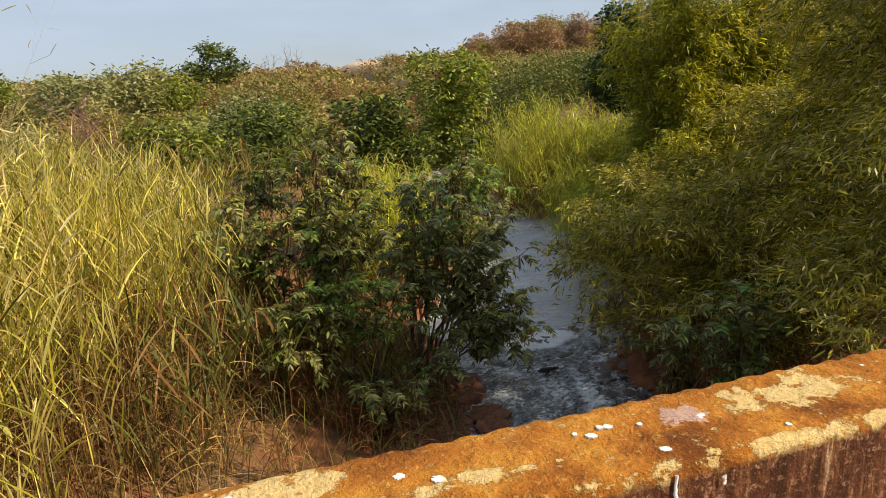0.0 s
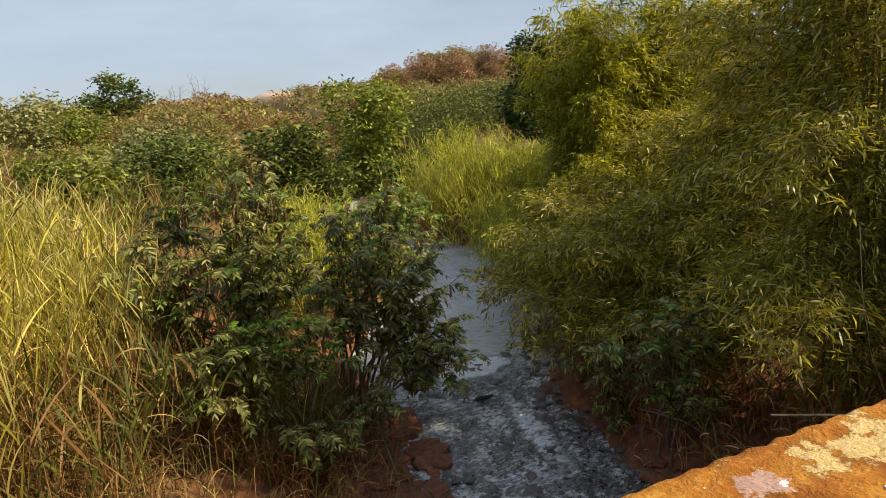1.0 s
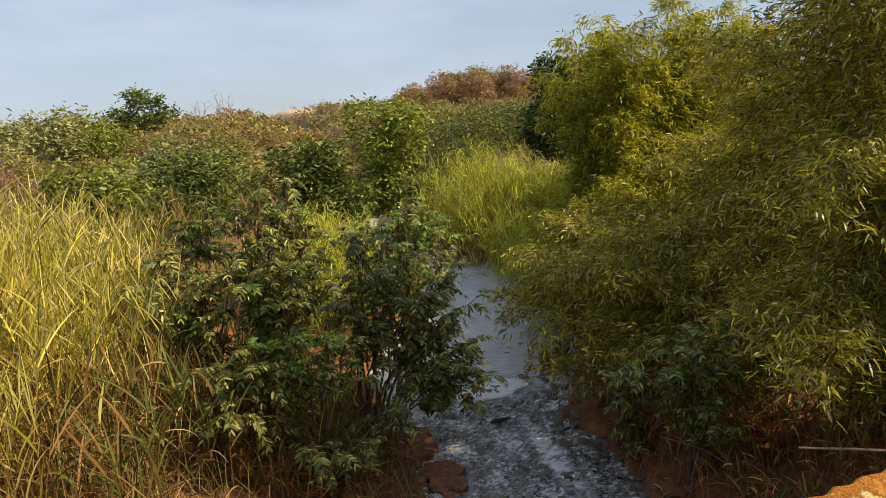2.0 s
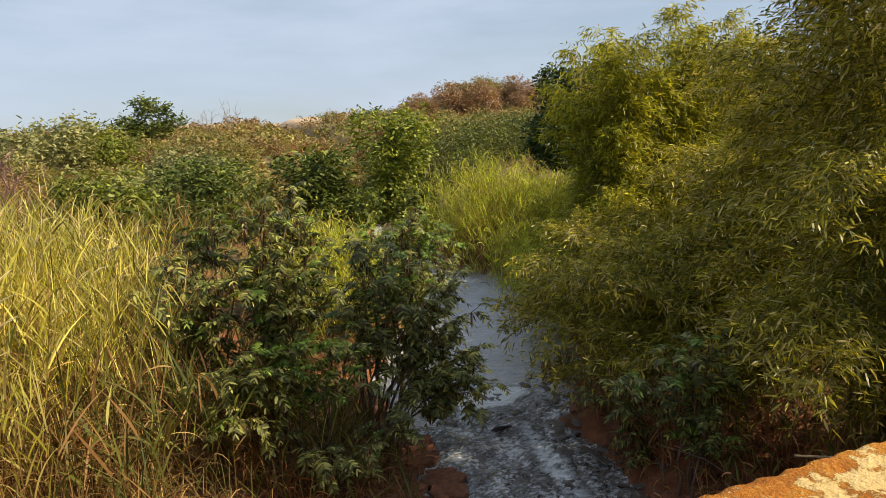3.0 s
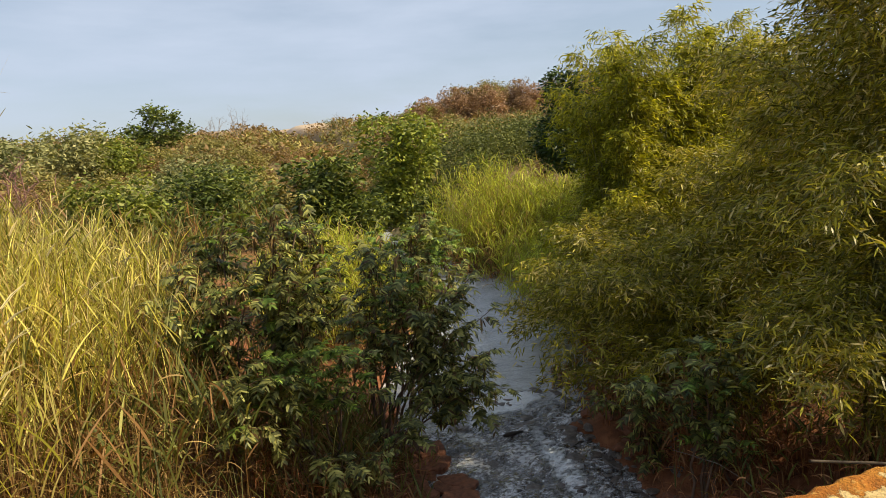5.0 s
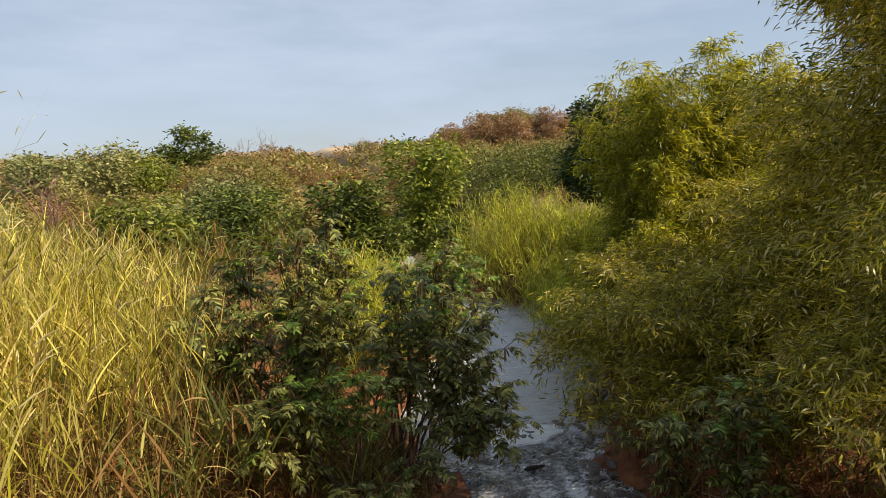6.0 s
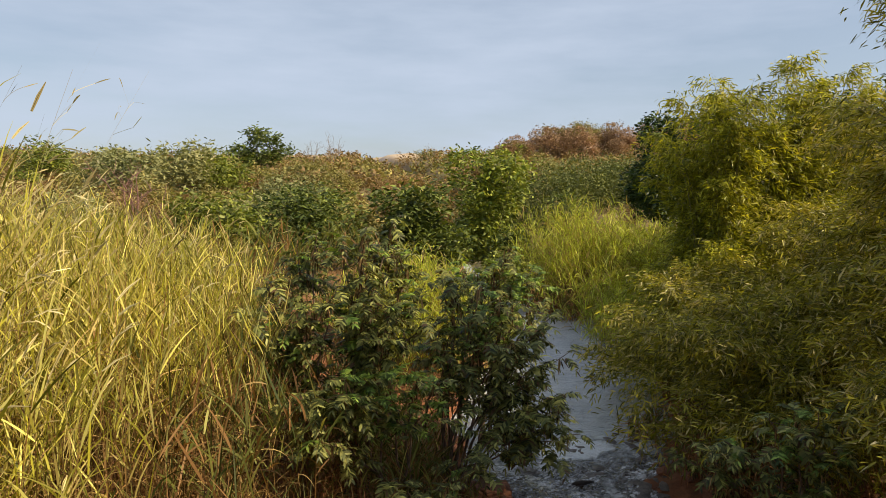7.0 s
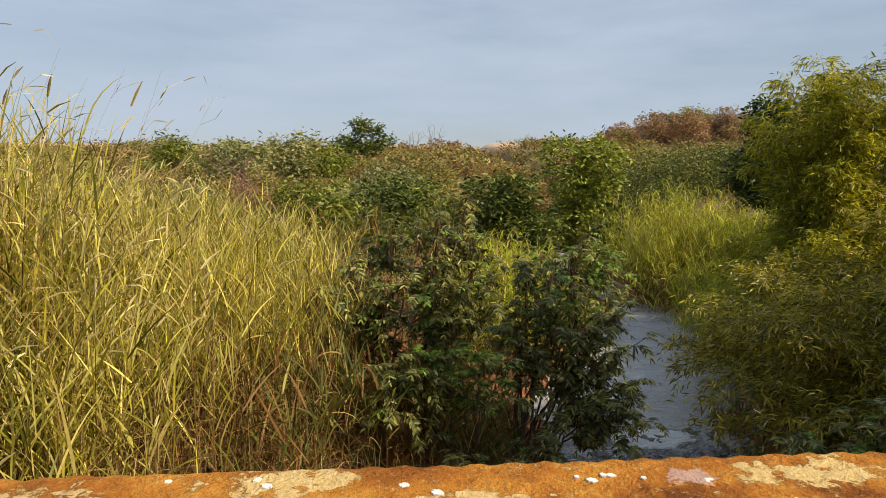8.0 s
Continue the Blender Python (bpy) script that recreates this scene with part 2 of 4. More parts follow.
def wall_material():
    """Ochre lichen and dust over peeling cream paint on top; the side gone dark with mould and streaked downwards."""
    m = Nodes("lichened_wall_render")
    ax = m.axes()
    a, b, c = m.noise(7, 8, 0.7), m.noise(60, 6, 0.72), m.noise(170, 3, 0.7)
    top = m.ramp(a, (0.32, (0.20, 0.062, 0.012)), (0.47, (0.46, 0.165, 0.024)), (0.56, (0.60, 0.25, 0.035)), (0.70, (0.76, 0.40, 0.08)))
    top = m.mix(m.span(b, 0.56, 0.68), top, (0.66, 0.40, 0.11, 1))
    top = m.mix(m.math("MULTIPLY", m.span(c, 0.56, 0.66), 0.45), top, (0.15, 0.045, 0.008, 1))

    def zone(x, y, rx, ry, power):
        dx = m.math("DIVIDE", m.math("SUBTRACT", ax[0], x), rx)
        dy = m.math("DIVIDE", m.math("SUBTRACT", ax[1], y), ry)
        r = m.math("SUBTRACT", 1.0, m.math("ADD", m.math("MULTIPLY", dx, dx), m.math("MULTIPLY", dy, dy)))
        return m.math("MULTIPLY", m.math("MAXIMUM", r, 0.0), power)

    peel = m.noise(20, 14, 0.74)
    for spot in ((0.26, -0.868, 0.16, 0.055, 0.19), (-0.49, -0.845, 0.14, 0.06, 0.19), (-0.26, -0.905, 0.13, 0.022, 0.17), (0.62, -0.87, 0.12, 0.05, 0.13), (-0.85, -0.87, 0.12, 0.05, 0.14), (0.25, -0.964, 0.55, 0.012, 0.17), (-0.6, -0.962, 0.5, 0.012, 0.14)):
        peel = m.math("ADD", peel, zone(*spot))
    flake = m.span(peel, 0.60, 0.625)
    top = m.mix(flake, top, m.ramp(b, (0.3, (0.70, 0.46, 0.16)), (0.7, (0.90, 0.68, 0.34))))
    rose = m.span(m.math("ADD", m.noise(35, 8, 0.75), zone(0.085, -0.872, 0.055, 0.035, 0.3)), 0.64, 0.70)
    top = m.mix(rose, top, (0.62, 0.40, 0.33, 1))
    streak = m.noise(34, 8, 0.72, stretch=(1, 1, 0.10))
    spot = m.noise(85, 6, 0.75)
    side = m.ramp(streak, (0.34, (0.045, 0.018, 0.010)), (0.50, (0.13, 0.045, 0.02)), (0.58, (0.24, 0.10, 0.045)), (0.66, (0.70, 0.46, 0.28)))
    side = m.mix(m.span(spot, 0.54, 0.62), side, (0.42, 0.22, 0.13, 1))
    edge = m.math("ADD", ax[2], m.math("MULTIPLY", m.math("SUBTRACT", m.noise(22, 6, 0.7), 0.5), 0.03))
    col = m.mix(m.span(edge, WALL_TOP - 0.026, WALL_TOP - 0.014), side, top)
    h = m.math("ADD", m.math("ADD", m.math("MULTIPLY", b, 1.3), m.math("MULTIPLY", c, 0.6)), m.math("MULTIPLY", flake, 0.5))
    p = m.add("ShaderNodeBsdfPrincipled", Base_Color=col, Roughness=0.95, Normal=m.bump(m.math("ADD", h, m.math("MULTIPLY", m.noise(26, 5, 0.6), 1.6)), 1.0, 0.011))
    p.inputs["Specular IOR Level"].default_value = 0.2
    return m.end(p.outputs[0])


def plain_material(name, a, b, rough, scale=40.0):
    m = Nodes(name)
    f = m.noise(scale, 5, 0.65)
    p = m.add("ShaderNodeBsdfPrincipled", Base_Color=m.ramp(f, (0.3, a), (0.7, b)), Roughness=rough, Normal=m.bump(f, 0.6, 0.005))
    return m.end(p.outputs[0])


M_GROUND, M_WATER = ground_material(), water_material()
M_ROCK = rock_material("wet_stream_rock", (0.035, 0.03, 0.027), (0.2, 0.16, 0.135), 0.3)
M_REDROCK = rock_material("red_bank_rock", (0.10, 0.036, 0.018), (0.30, 0.12, 0.06), 0.8)
M_COPING = wall_material()
M_DROPPING = plain_material("chalky_white_splash", (0.62, 0.60, 0.58), (0.86, 0.85, 0.84), 0.8, 90)
M_CONCRETE = plain_material("old_concrete", (0.18, 0.13, 0.09), (0.36, 0.28, 0.2), 0.9, 12)
M_CORD = plain_material("pale_vine", (0.25, 0.2, 0.13), (0.45, 0.38, 0.27), 0.8, 60)


# ---- mesh helpers ----
def mesh_of(name, verts, faces, material):
    """A mesh from numpy vertices and faces that all have the same number of corners."""
    me = bpy.data.meshes.new(name)
    verts, faces = np.asarray(verts, np.float32), np.asarray(faces, np.int32)
    n, k = faces.shape
    me.vertices.add(len(verts))
    me.vertices.foreach_set("co", verts.ravel())
    me.loops.add(n * k)
    me.loops.foreach_set("vertex_index", faces.ravel())
    me.polygons.add(n)
    me.polygons.foreach_set("loop_start", np.arange(0, n * k, k, dtype=np.int32))
    me.materials.append(material)
    me.update(calc_edges=True)
    me.validate()
    return me


def part(name, me, parent=None, label="", at=None, kind=""):
    ob = new(name, me)
    if parent is not None:
        ob.parent = parent
    if at is not None:
        ob.matrix_basis = at
    return tagged(ob, label, kind=kind)


def joined(*chunks):
    vs, fs, k = [], [], 0
    for v, f in chunks:
        vs.append(v)
        fs.append(np.asarray(f) + k)
        k += len(v)
    return np.concatenate(vs), np.concatenate(fs)


def ribbons(P, S):
    """Strips along the lines P (n, k, 3), half as wide as S (n, k, 3) to each side."""
    n, k, _ = P.shape
    V = np.stack((P - S, P + S), axis=2).reshape(n * k * 2, 3)
    i = (np.arange(n)[:, None] * k + np.arange(k - 1)[None]) * 2
    F = np.stack((i, i + 1, i + 3, i + 2), axis=-1).reshape(-1, 4)
    return V, F


def arcs(B, az, el, L, droop, k):
    """Lines that leave the points B at the bearing az and the slope el and sag by droop radians over their length. Returns lines, ways."""
    s = (np.arange(k) / (k - 1))[None]
    e = el[:, None] - droop[:, None] * s ** 1.3
    T = np.stack((np.cos(e) * np.cos(az)[:, None], np.cos(e) * np.sin(az)[:, None], np.sin(e)), axis=-1)
    step = (L / (k - 1))[:, None, None]
    P = B[:, None] + np.concatenate((np.zeros((len(B), 1, 3)), np.cumsum((T[:, :-1] + T[:, 1:]) * 0.5 * step, axis=1)), axis=1)
    return P, T


def blades(B, az, el, L, droop, width, profile):
    """Leaf blades; profile gives the width along the blade."""
    prof = np.asarray(profile, float)
    P, T = arcs(B, az, el, L, droop, len(prof))
    tw = RNG.uniform(-1.3, 1.3, len(B))[:, None, None]
    side = np.stack((-np.sin(az), np.cos(az), np.zeros(len(B))), axis=-1)[:, None]
    up = np.cross(T, np.broadcast_to(side, T.shape))
    S = (side * np.cos(tw) + up * np.sin(tw)) * (prof[None, :, None] * 0.5 * np.reshape(width, (-1, 1, 1)))
    return ribbons(P, S)


def tube(points, radii, sides=6):
    pts = np.asarray(points, float)
    n = len(pts)
    way = np.gradient(pts, axis=0)
    way /= np.linalg.norm(way, axis=1)[:, None] + 1e-9
    ref = np.where(np.abs(way[:, 2:3]) > 0.9, [[1.0, 0, 0]], [[0, 0, 1.0]])
    a = np.cross(way, ref)
    a /= np.linalg.norm(a, axis=1)[:, None] + 1e-9
    b = np.cross(way, a)
    ang = np.arange(sides) / sides * 2 * np.pi
    ring = a[:, None] * np.cos(ang)[None, :, None] + b[:, None] * np.sin(ang)[None, :, None]
    V = (pts[:, None] + ring * np.asarray(radii)[:, None, None]).reshape(-1, 3)
    i, j = np.meshgrid(np.arange(n - 1), np.arange(sides), indexing="ij")
    j2 = (j + 1) % sides
    F = np.stack((i * sides + j, i * sides + j2, (i + 1) * sides + j2, (i + 1) * sides + j), axis=-1).reshape(-1, 4)
    return V, F


def smooth(me):
    me.polygons.foreach_set("use_smooth", np.ones(len(me.polygons), bool))
    return me


def stuff(name, chunks, material, label, category):
    ob = new(name, mesh_of(name, *joined(*chunks), material))
    return tagged(ob, label, category, kind="stuff")


# ---- ground, stream ----
LINE_Y = (-60, -6, 0, 4, 6, 8, 10, 12, 14, 16, 20, 24, 30, 40)
LINE_X = (1, 2.2, 2.4, 2.75, 3.1, 3.55, 4.6, 5.5, 6.3, 6.6, 6.4, 6.4, 8, 10)
LINE_W = (1.2, 1.2, 1.2, 1.1, 1.25, 1.9, 1.9, 1.55, 1.2, 0.8, 0.6, 0.4, -0.4, -3)


def water_z(y):
    return np.interp(y, (-10, 3, 5.6, 6.7, 7.4, 14, 40), (-0.16, -0.09, -0.03, 0.05, 0.12, 0.14, 0.3))


def lumps(x, y, scale, seed):
    """Smooth random relief of about -1 to 1."""
    r = np.random.default_rng(seed)
    out = 0
    for _ in range(7):
        a, f, p = r.uniform(0, 6.28), r.uniform(0.6, 1.7) * scale, r.uniform(0, 6.28)
        out = out + np.sin((x * math.cos(a) + y * math.sin(a)) * f + p)
    return out / 3.2


def smoothstep(v, a, b):
    t = np.clip((v - a) / (b - a), 0, 1)
    return t * t * (3 - 2 * t)


def ground_z(x, y):
    x, y = np.asarray(x, float), np.asarray(y, float)
    c, w = np.interp(y, LINE_Y, LINE_X), np.interp(y, LINE_Y, LINE_W)
    wob = lumps(x, y, 1.6, 3) * 0.22 + lumps(x, y, 4.5, 4) * 0.10
    d = np.abs(x - c) - w + wob * np.clip(1 - np.abs(y - 4) / 40, 0, 1)
    left = np.interp(d, (-1, 0, 0.25, 1.5, 2.6, 4, 8), (-0.3, -0.06, 0.12, 0.28, 0.8, 1.2, 1.5))
    right = np.interp(d, (-1, 0, 0.4, 1.6, 3.2, 5, 9), (-0.3, -0.06, 0.14, 0.45, 1.1, 1.6, 2.0))
    z = np.where(x < c, left, right)
    z = z + np.interp(y, (8, 14, 20, 25, 60, 90, 120, 300, 900), (0, 0.3, 0.6, 0.9, 3.4, 5.5, 5.7, 4, 2)) * smoothstep(d, 0, 6)
    z = z + 3.2 * np.exp(-((x - 53) / 15) ** 2 - ((y - 85) / 25) ** 2)
    road = smoothstep(-y, 0.2, 1.4) * smoothstep(d, 2.0, 3.6)
    z = z * (1 - road) + 2.5 * road
    z = z + water_z(y) * (1 - smoothstep(d, 0, 2))
    rel = smoothstep(d, -0.3, 1.0) * (1 - road)
    return z + rel * (lumps(x, y, 2.2, 5) * 0.05 + lumps(x, y, 6, 6) * 0.03 + lumps(x, y, 17, 7) * 0.012) + rel * smoothstep(y, 15, 40) * lumps(x, y, 0.15, 8) * 0.25


def gz(x, y):
    return float(ground_z(x, y))


def grid_faces(nx, ny):
    i, j = np.meshgrid(np.arange(nx - 1), np.arange(ny - 1), indexing="ij")
    a = i * ny + j
    return np.stack((a, a + ny, a + ny + 1, a + 1), axis=-1).reshape(-1, 4)


def build_ground():
    nx, ny = 340, 380
    xs = 3 + 1.0 * np.sinh(np.linspace(-7.2, 7.2, nx))
    ys = 5 + 1.2 * np.sinh(np.linspace(-5.2, 7.3, ny))
    X, Y = np.meshgrid(xs, ys, indexing="ij")
    me = mesh_of("ground", np.stack((X, Y, ground_z(X, Y)), axis=-1).reshape(-1, 3), grid_faces(nx, ny), M_GROUND)
    tagged(new("ground", smooth(me)), "red-brown earth banks rising to dry scrubby hills", "ground", kind="structure")


def build_water():
    ys = np.concatenate((np.linspace(-8, 3, 40), np.arange(3.05, 10, 0.04), np.linspace(10.05, 30, 130)))
    us = np.linspace(-1, 1, 76)
    Y, U = np.meshgrid(ys, us, indexing="ij")
    W = np.maximum(np.interp(Y, LINE_Y, LINE_W), 0.1) + 0.6
    X = np.interp(Y, LINE_Y, LINE_X) + U * W
    rough = smoothstep(-Y, -7.2, -6.4) * 0.8 + 0.12
    Z = water_z(Y) + rough * (lumps(X * 1.3, Y, 7, 11) * 0.028 + lumps(X, Y * 1.5, 15, 12) * 0.026 + lumps(X, Y * 1.6, 33, 13) * 0.016)
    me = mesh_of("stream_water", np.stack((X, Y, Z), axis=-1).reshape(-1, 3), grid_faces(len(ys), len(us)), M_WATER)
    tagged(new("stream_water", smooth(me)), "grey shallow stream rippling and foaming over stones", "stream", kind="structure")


def rock_mesh(name, seed, flat, material):
    bm = bmesh.new()
    bmesh.ops.create_icosphere(bm, subdivisions=2, radius=1)
    off = Vector((seed * 7.3, seed * 3.1, seed))
    for v in bm.verts:
        k = 1 + 0.35 * noise.noise(v.co * 1.3 + off) + 0.15 * noise.noise(v.co * 3.4 + off)
        v.co = Vector((v.co.x * k, v.co.y * k, max(-0.5, v.co.z * k) * flat))
    me = bpy.data.meshes.new(name)
    bm.to_mesh(me)
    bm.free()
    me.materials.append(material)
    return me


def build_rocks():
    wet = [rock_mesh("rock", s, 0.20, M_ROCK) for s in range(5)]
    red = [rock_mesh("bank_rock", s + 9, 0.45, M_REDROCK) for s in range(4)]
    r = random.Random(5)
    for _ in range(150):
        y = r.uniform(3.6, 7.2)
        x = float(np.interp(y, LINE_Y, LINE_X)) + r.uniform(-1.15, 1.35)
        s = r.choice((0.03, 0.045, 0.06, 0.08, 0.10, 0.14))
        ob = new("rock", r.choice(wet))
        ob.matrix_basis = Matrix.LocRotScale((x, y, max(float(water_z(y)) - 0.02, gz(x, y)) - 0.25 * s * r.random()), Euler((r.uniform(-0.2, 0.2), r.uniform(-0.2, 0.2), r.uniform(0, 6.3))), (s * r.uniform(0.9, 1.7), s, s))
        tagged(ob, "dark wet stone breaking the stream's surface", "stone", "stones in the stream")
    for _ in range(145):
        y = r.uniform(3.9, 7.4)
        x = r.uniform(3.7, 5.1) + 0.12 * (y - 5)
        s = r.choice((0.03, 0.045, 0.06, 0.085))
        ob = new("rock", r.choice(wet))
        ob.matrix_basis = Matrix.LocRotScale((x, y, max(float(water_z(y)), gz(x, y)) - 0.1 * s), Euler((r.uniform(-0.3, 0.3), r.uniform(-0.3, 0.3), r.uniform(0, 6.3))), (s * r.uniform(0.9, 1.7), s, s * 1.3))
        tagged(ob, "dark wet stone on the shingle beside the stream", "stone", "stones on the shingle")
    for _ in range(150):
        y = r.uniform(3.0, 8.0)
        side = r.choice((-1, 1))
        x = float(np.interp(y, LINE_Y, LINE_X)) + side * (float(np.interp(y, LINE_Y, LINE_W)) + abs(r.gauss(0.1, 0.7)))
        s = r.choice((0.05, 0.08, 0.1, 0.16))
        ob = new("bank_rock", r.choice(red))
        ob.matrix_basis = Matrix.LocRotScale((x, y, gz(x, y) - 0.05 * s), Euler((r.uniform(-0.2, 0.2), r.uniform(-0.2, 0.2), r.uniform(0, 6.3))), (s * r.uniform(1, 1.8), s, s))
        tagged(ob, "reddish-brown stone lying on the muddy bank", "stone", "stones on the bank")


def slab_mesh(seed):
    """A flat broken plate of laterite, with a ragged outline and a worn top edge."""
    r = np.random.default_rng(seed)
    n = 9
    ang = (np.arange(n) + r.uniform(-0.3, 0.3, n)) / n * 2 * np.pi
    rad = r.uniform(0.75, 1.15, n)
    ring = np.column_stack((np.cos(ang) * rad * 1.3, np.sin(ang) * rad))
    bm = bmesh.new()
    low = [bm.verts.new((*p, -0.3)) for p in ring]
    mid_ = [bm.verts.new((*(p * r.uniform(0.97, 1.03)), 0.12)) for p in ring]
    top = [bm.verts.new((*(p * 0.88), 0.2 + r.uniform(-0.03, 0.03))) for p in ring]
    for i in range(n):
        j = (i + 1) % n
        bm.faces.new((low[i], low[j], mid_[j], mid_[i]))
        bm.faces.new((mid_[i], mid_[j], top[j], top[i]))
    c = bm.verts.new((0, 0, 0.22))
    for i in range(n):
        bm.faces.new((top[i], top[(i + 1) % n], c))
    me = bpy.data.meshes.new("flat_stone")
    bm.to_mesh(me)
    bm.free()
    me.materials.append(M_REDROCK)
    return me


def build_slabs():
    kinds = [slab_mesh(s) for s in range(7)]
    r = random.Random(21)
    for _ in range(120):
        y = r.uniform(4.0, 6.3)
        x = float(np.interp(y, (4.0, 4.5, 5.1, 6.0, 6.3), (1.55, 1.72, 1.92, 2.02, 1.95))) - abs(r.gauss(0, 0.75))
        s = r.uniform(0.07, 0.19)
        ob = new("flat_stone", r.choice(kinds))
        ob.matrix_basis = Matrix.LocRotScale((x, y, max(gz(x, y), float(water_z(y)) + 0.015) + r.uniform(-0.01, 0.02)), Euler((r.uniform(-0.12, 0.12), r.uniform(-0.1, 0.1), r.uniform(0, 6.3))), (s, s, s * r.uniform(0.6, 1.1)))
        tagged(ob, "flat broken red-brown laterite slab at the water", "stone", "slabs at the water's edge")


# ---- bridge ----


def build_bridge():
    # wall: a cross-section with worn arrises swept along the bridge
    xs = np.concatenate((np.linspace(-14, -2.5, 60), np.arange(-2.48, 2.6, 0.014), np.linspace(2.62, 16, 70)))
    base = 2.2
    half = (WALL_FAR - WALL_NEAR) / 2
    mid = (WALL_FAR + WALL_NEAR) / 2
    prof = [(-half, base)] + [(-half, z) for z in np.linspace(base + 0.2, WALL_TOP - 0.016, 22)]
    prof += [(-half + 0.004, WALL_TOP - 0.006), (-half + 0.012, WALL_TOP - 0.001)]
    prof += [(t, WALL_TOP) for t in np.linspace(-half + 0.022, half - 0.02, 14)]
    prof += [(half - 0.01, WALL_TOP - 0.002), (half - 0.003, WALL_TOP - 0.008), (half, WALL_TOP - 0.02)]
    prof += [(half, z) for z in np.linspace(WALL_TOP - 0.06, base, 10)]
    prof = np.array(prof)
    X = np.repeat(xs[:, None], len(prof), 1)
    O, Z = np.repeat(prof[None, :, 0], len(xs), 0), np.repeat(prof[None, :, 1], len(xs), 0)
    n1 = lumps(X * 1.0, O * 3 + Z * 2, 14, 21) * 0.0006 + lumps(X * 1.0, O * 2 + Z, 45, 22) * 0.0004 + lumps(X, O + Z, 120, 23) * 0.0012 + lumps(X, O * 4, 230, 24) * 0.0008
    top = smoothstep(Z, WALL_TOP - 0.05, WALL_TOP)
    Zn = Z + n1 * top
    On = O + n1 * (1 - 0.6 * top) * np.sign(O) * 1.6
    V = np.stack((X, mid + On, Zn), axis=-1).reshape(-1, 3)
    me = mesh_of("wall_body", V, grid_faces(len(xs), len(prof))[:, ::-1], M_COPING)
    smooth(me)
    wall = tagged(new("parapet_wall"), "low bridge wall, ochre lichen over peeling cream paint", "wall", kind="structure")
    part("wall_body", me, wall)

    def blotch(name, x, y, rx, ry, seed, material, thick, label, angle=0.0, rag=0.35):
        """A thin flake or splash with a ragged outline, lying on the wall's top."""
        n = 84
        ang = np.arange(n) / n * 2 * np.pi
        r = np.random.default_rng(seed)
        k = 1 + sum(rag / (h ** 0.6) * r.uniform(-1, 1) * np.sin(h * ang + r.uniform(0, 6.28)) for h in range(2, 40))
        px, py = rx * k * np.cos(ang), ry * k * np.sin(ang)
        ca, sa = math.cos(angle), math.sin(angle)
        gx, gy = x + px * ca - py * sa, np.clip(y + px * sa + py * ca, WALL_NEAR + 0.012, WALL_FAR - 0.014)
        bm = bmesh.new()
        lo = [bm.verts.new((a, b, WALL_TOP - 0.003)) for a, b in zip(gx, gy)]
        hi = [bm.verts.new((x + (a - x) * 0.97, y + (b - y) * 0.97, WALL_TOP + thick)) for a, b in zip(gx, gy)]
        c = bm.verts.new((x, float(np.clip(y, WALL_NEAR + 0.01, WALL_FAR - 0.01)), WALL_TOP + thick))
        for i in range(n):
            j = (i + 1) % n
            bm.faces.new((lo[i], lo[j], hi[j], hi[i]))
            bm.faces.new((hi[i], hi[j], c))
        me = bpy.data.meshes.new(name)
        bm.to_mesh(me)
        bm.free()
        me.materials.append(material)
        part(name, me, wall, label)

    r = random.Random(11)
    for x, y, s in ((-0.061, -0.874, 0.009), (-0.029, -0.861, 0.008), (-0.040, -0.858, 0.006), (0.015, -0.871, 0.005), (0.011, -0.937, 0.009), (0.004, -0.962, 0.005), (-0.327, -0.870, 0.009), (-0.282, -0.893, 0.010), (0.105, -0.884, 0.008),
                    (0.197, -0.945, 0.005), (-0.518, -0.859, 0.009), (-0.535, -0.839, 0.007), (-0.659, -0.837, 0.006), (0.433, -0.846, 0.004), (-0.08, -0.862, 0.005)):
        blotch("white_splash", x, y, s * 0.8, s * 0.7, r.randint(0, 9999), M_DROPPING, r.uniform(0.0016, 0.0024), "chalky white bird splash", r.uniform(0, 3), 0.22)

    for x, z0, length, w in ((0.002, WALL_TOP - 0.012, 0.042, 0.0045), (0.075, WALL_TOP - 0.03, 0.012, 0.004)):
        k = 9
        line = np.column_stack((x + RNG.normal(0, 0.0012, k), np.full(k, WALL_NEAR - 0.0035), np.linspace(z0, z0 - length, k)))
        v, f = tube(line, w * RNG.uniform(0.35, 1.0, k), 6)
        v[:, 1] = WALL_NEAR - 0.0035 + (v[:, 1] - WALL_NEAR + 0.0035) * 0.25
        me = mesh_of("pale_drip", v, f, M_DROPPING)
        part("pale_drip", smooth(me), wall, "pale drip running down")

    def slab(name, lo, hi, material, label, category):
        bm = bmesh.new()
        bmesh.ops.create_cube(bm, size=1, matrix=Matrix.LocRotScale([(a + b) / 2 for a, b in zip(lo, hi)], None, [b - a for a, b in zip(lo, hi)]))
        bmesh.ops.bevel(bm, geom=bm.edges[:], offset=0.02, segments=2, affect="EDGES")
        me = bpy.data.meshes.new(name)
        bm.to_mesh(me)
        bm.free()
        me.materials.append(material)
        tagged(new(name, me), label, category, kind="structure")

    slab("bridge_deck", (-14, -6.9, 2.3), (16, -0.972, 2.62), M_CONCRETE, "dusty concrete deck of a small road bridge", "bridge")
    slab("wall_behind", (-14, -7.1, 2.2), (16, -6.95, 3.6), M_CONCRETE, "second low concrete wall of the bridge", "wall")
    slab("abutment_left", (-3.2, -6.9, -0.6), (-2.4, -1.0, 2.3), M_CONCRETE, "concrete abutment under the bridge deck", "abutment")
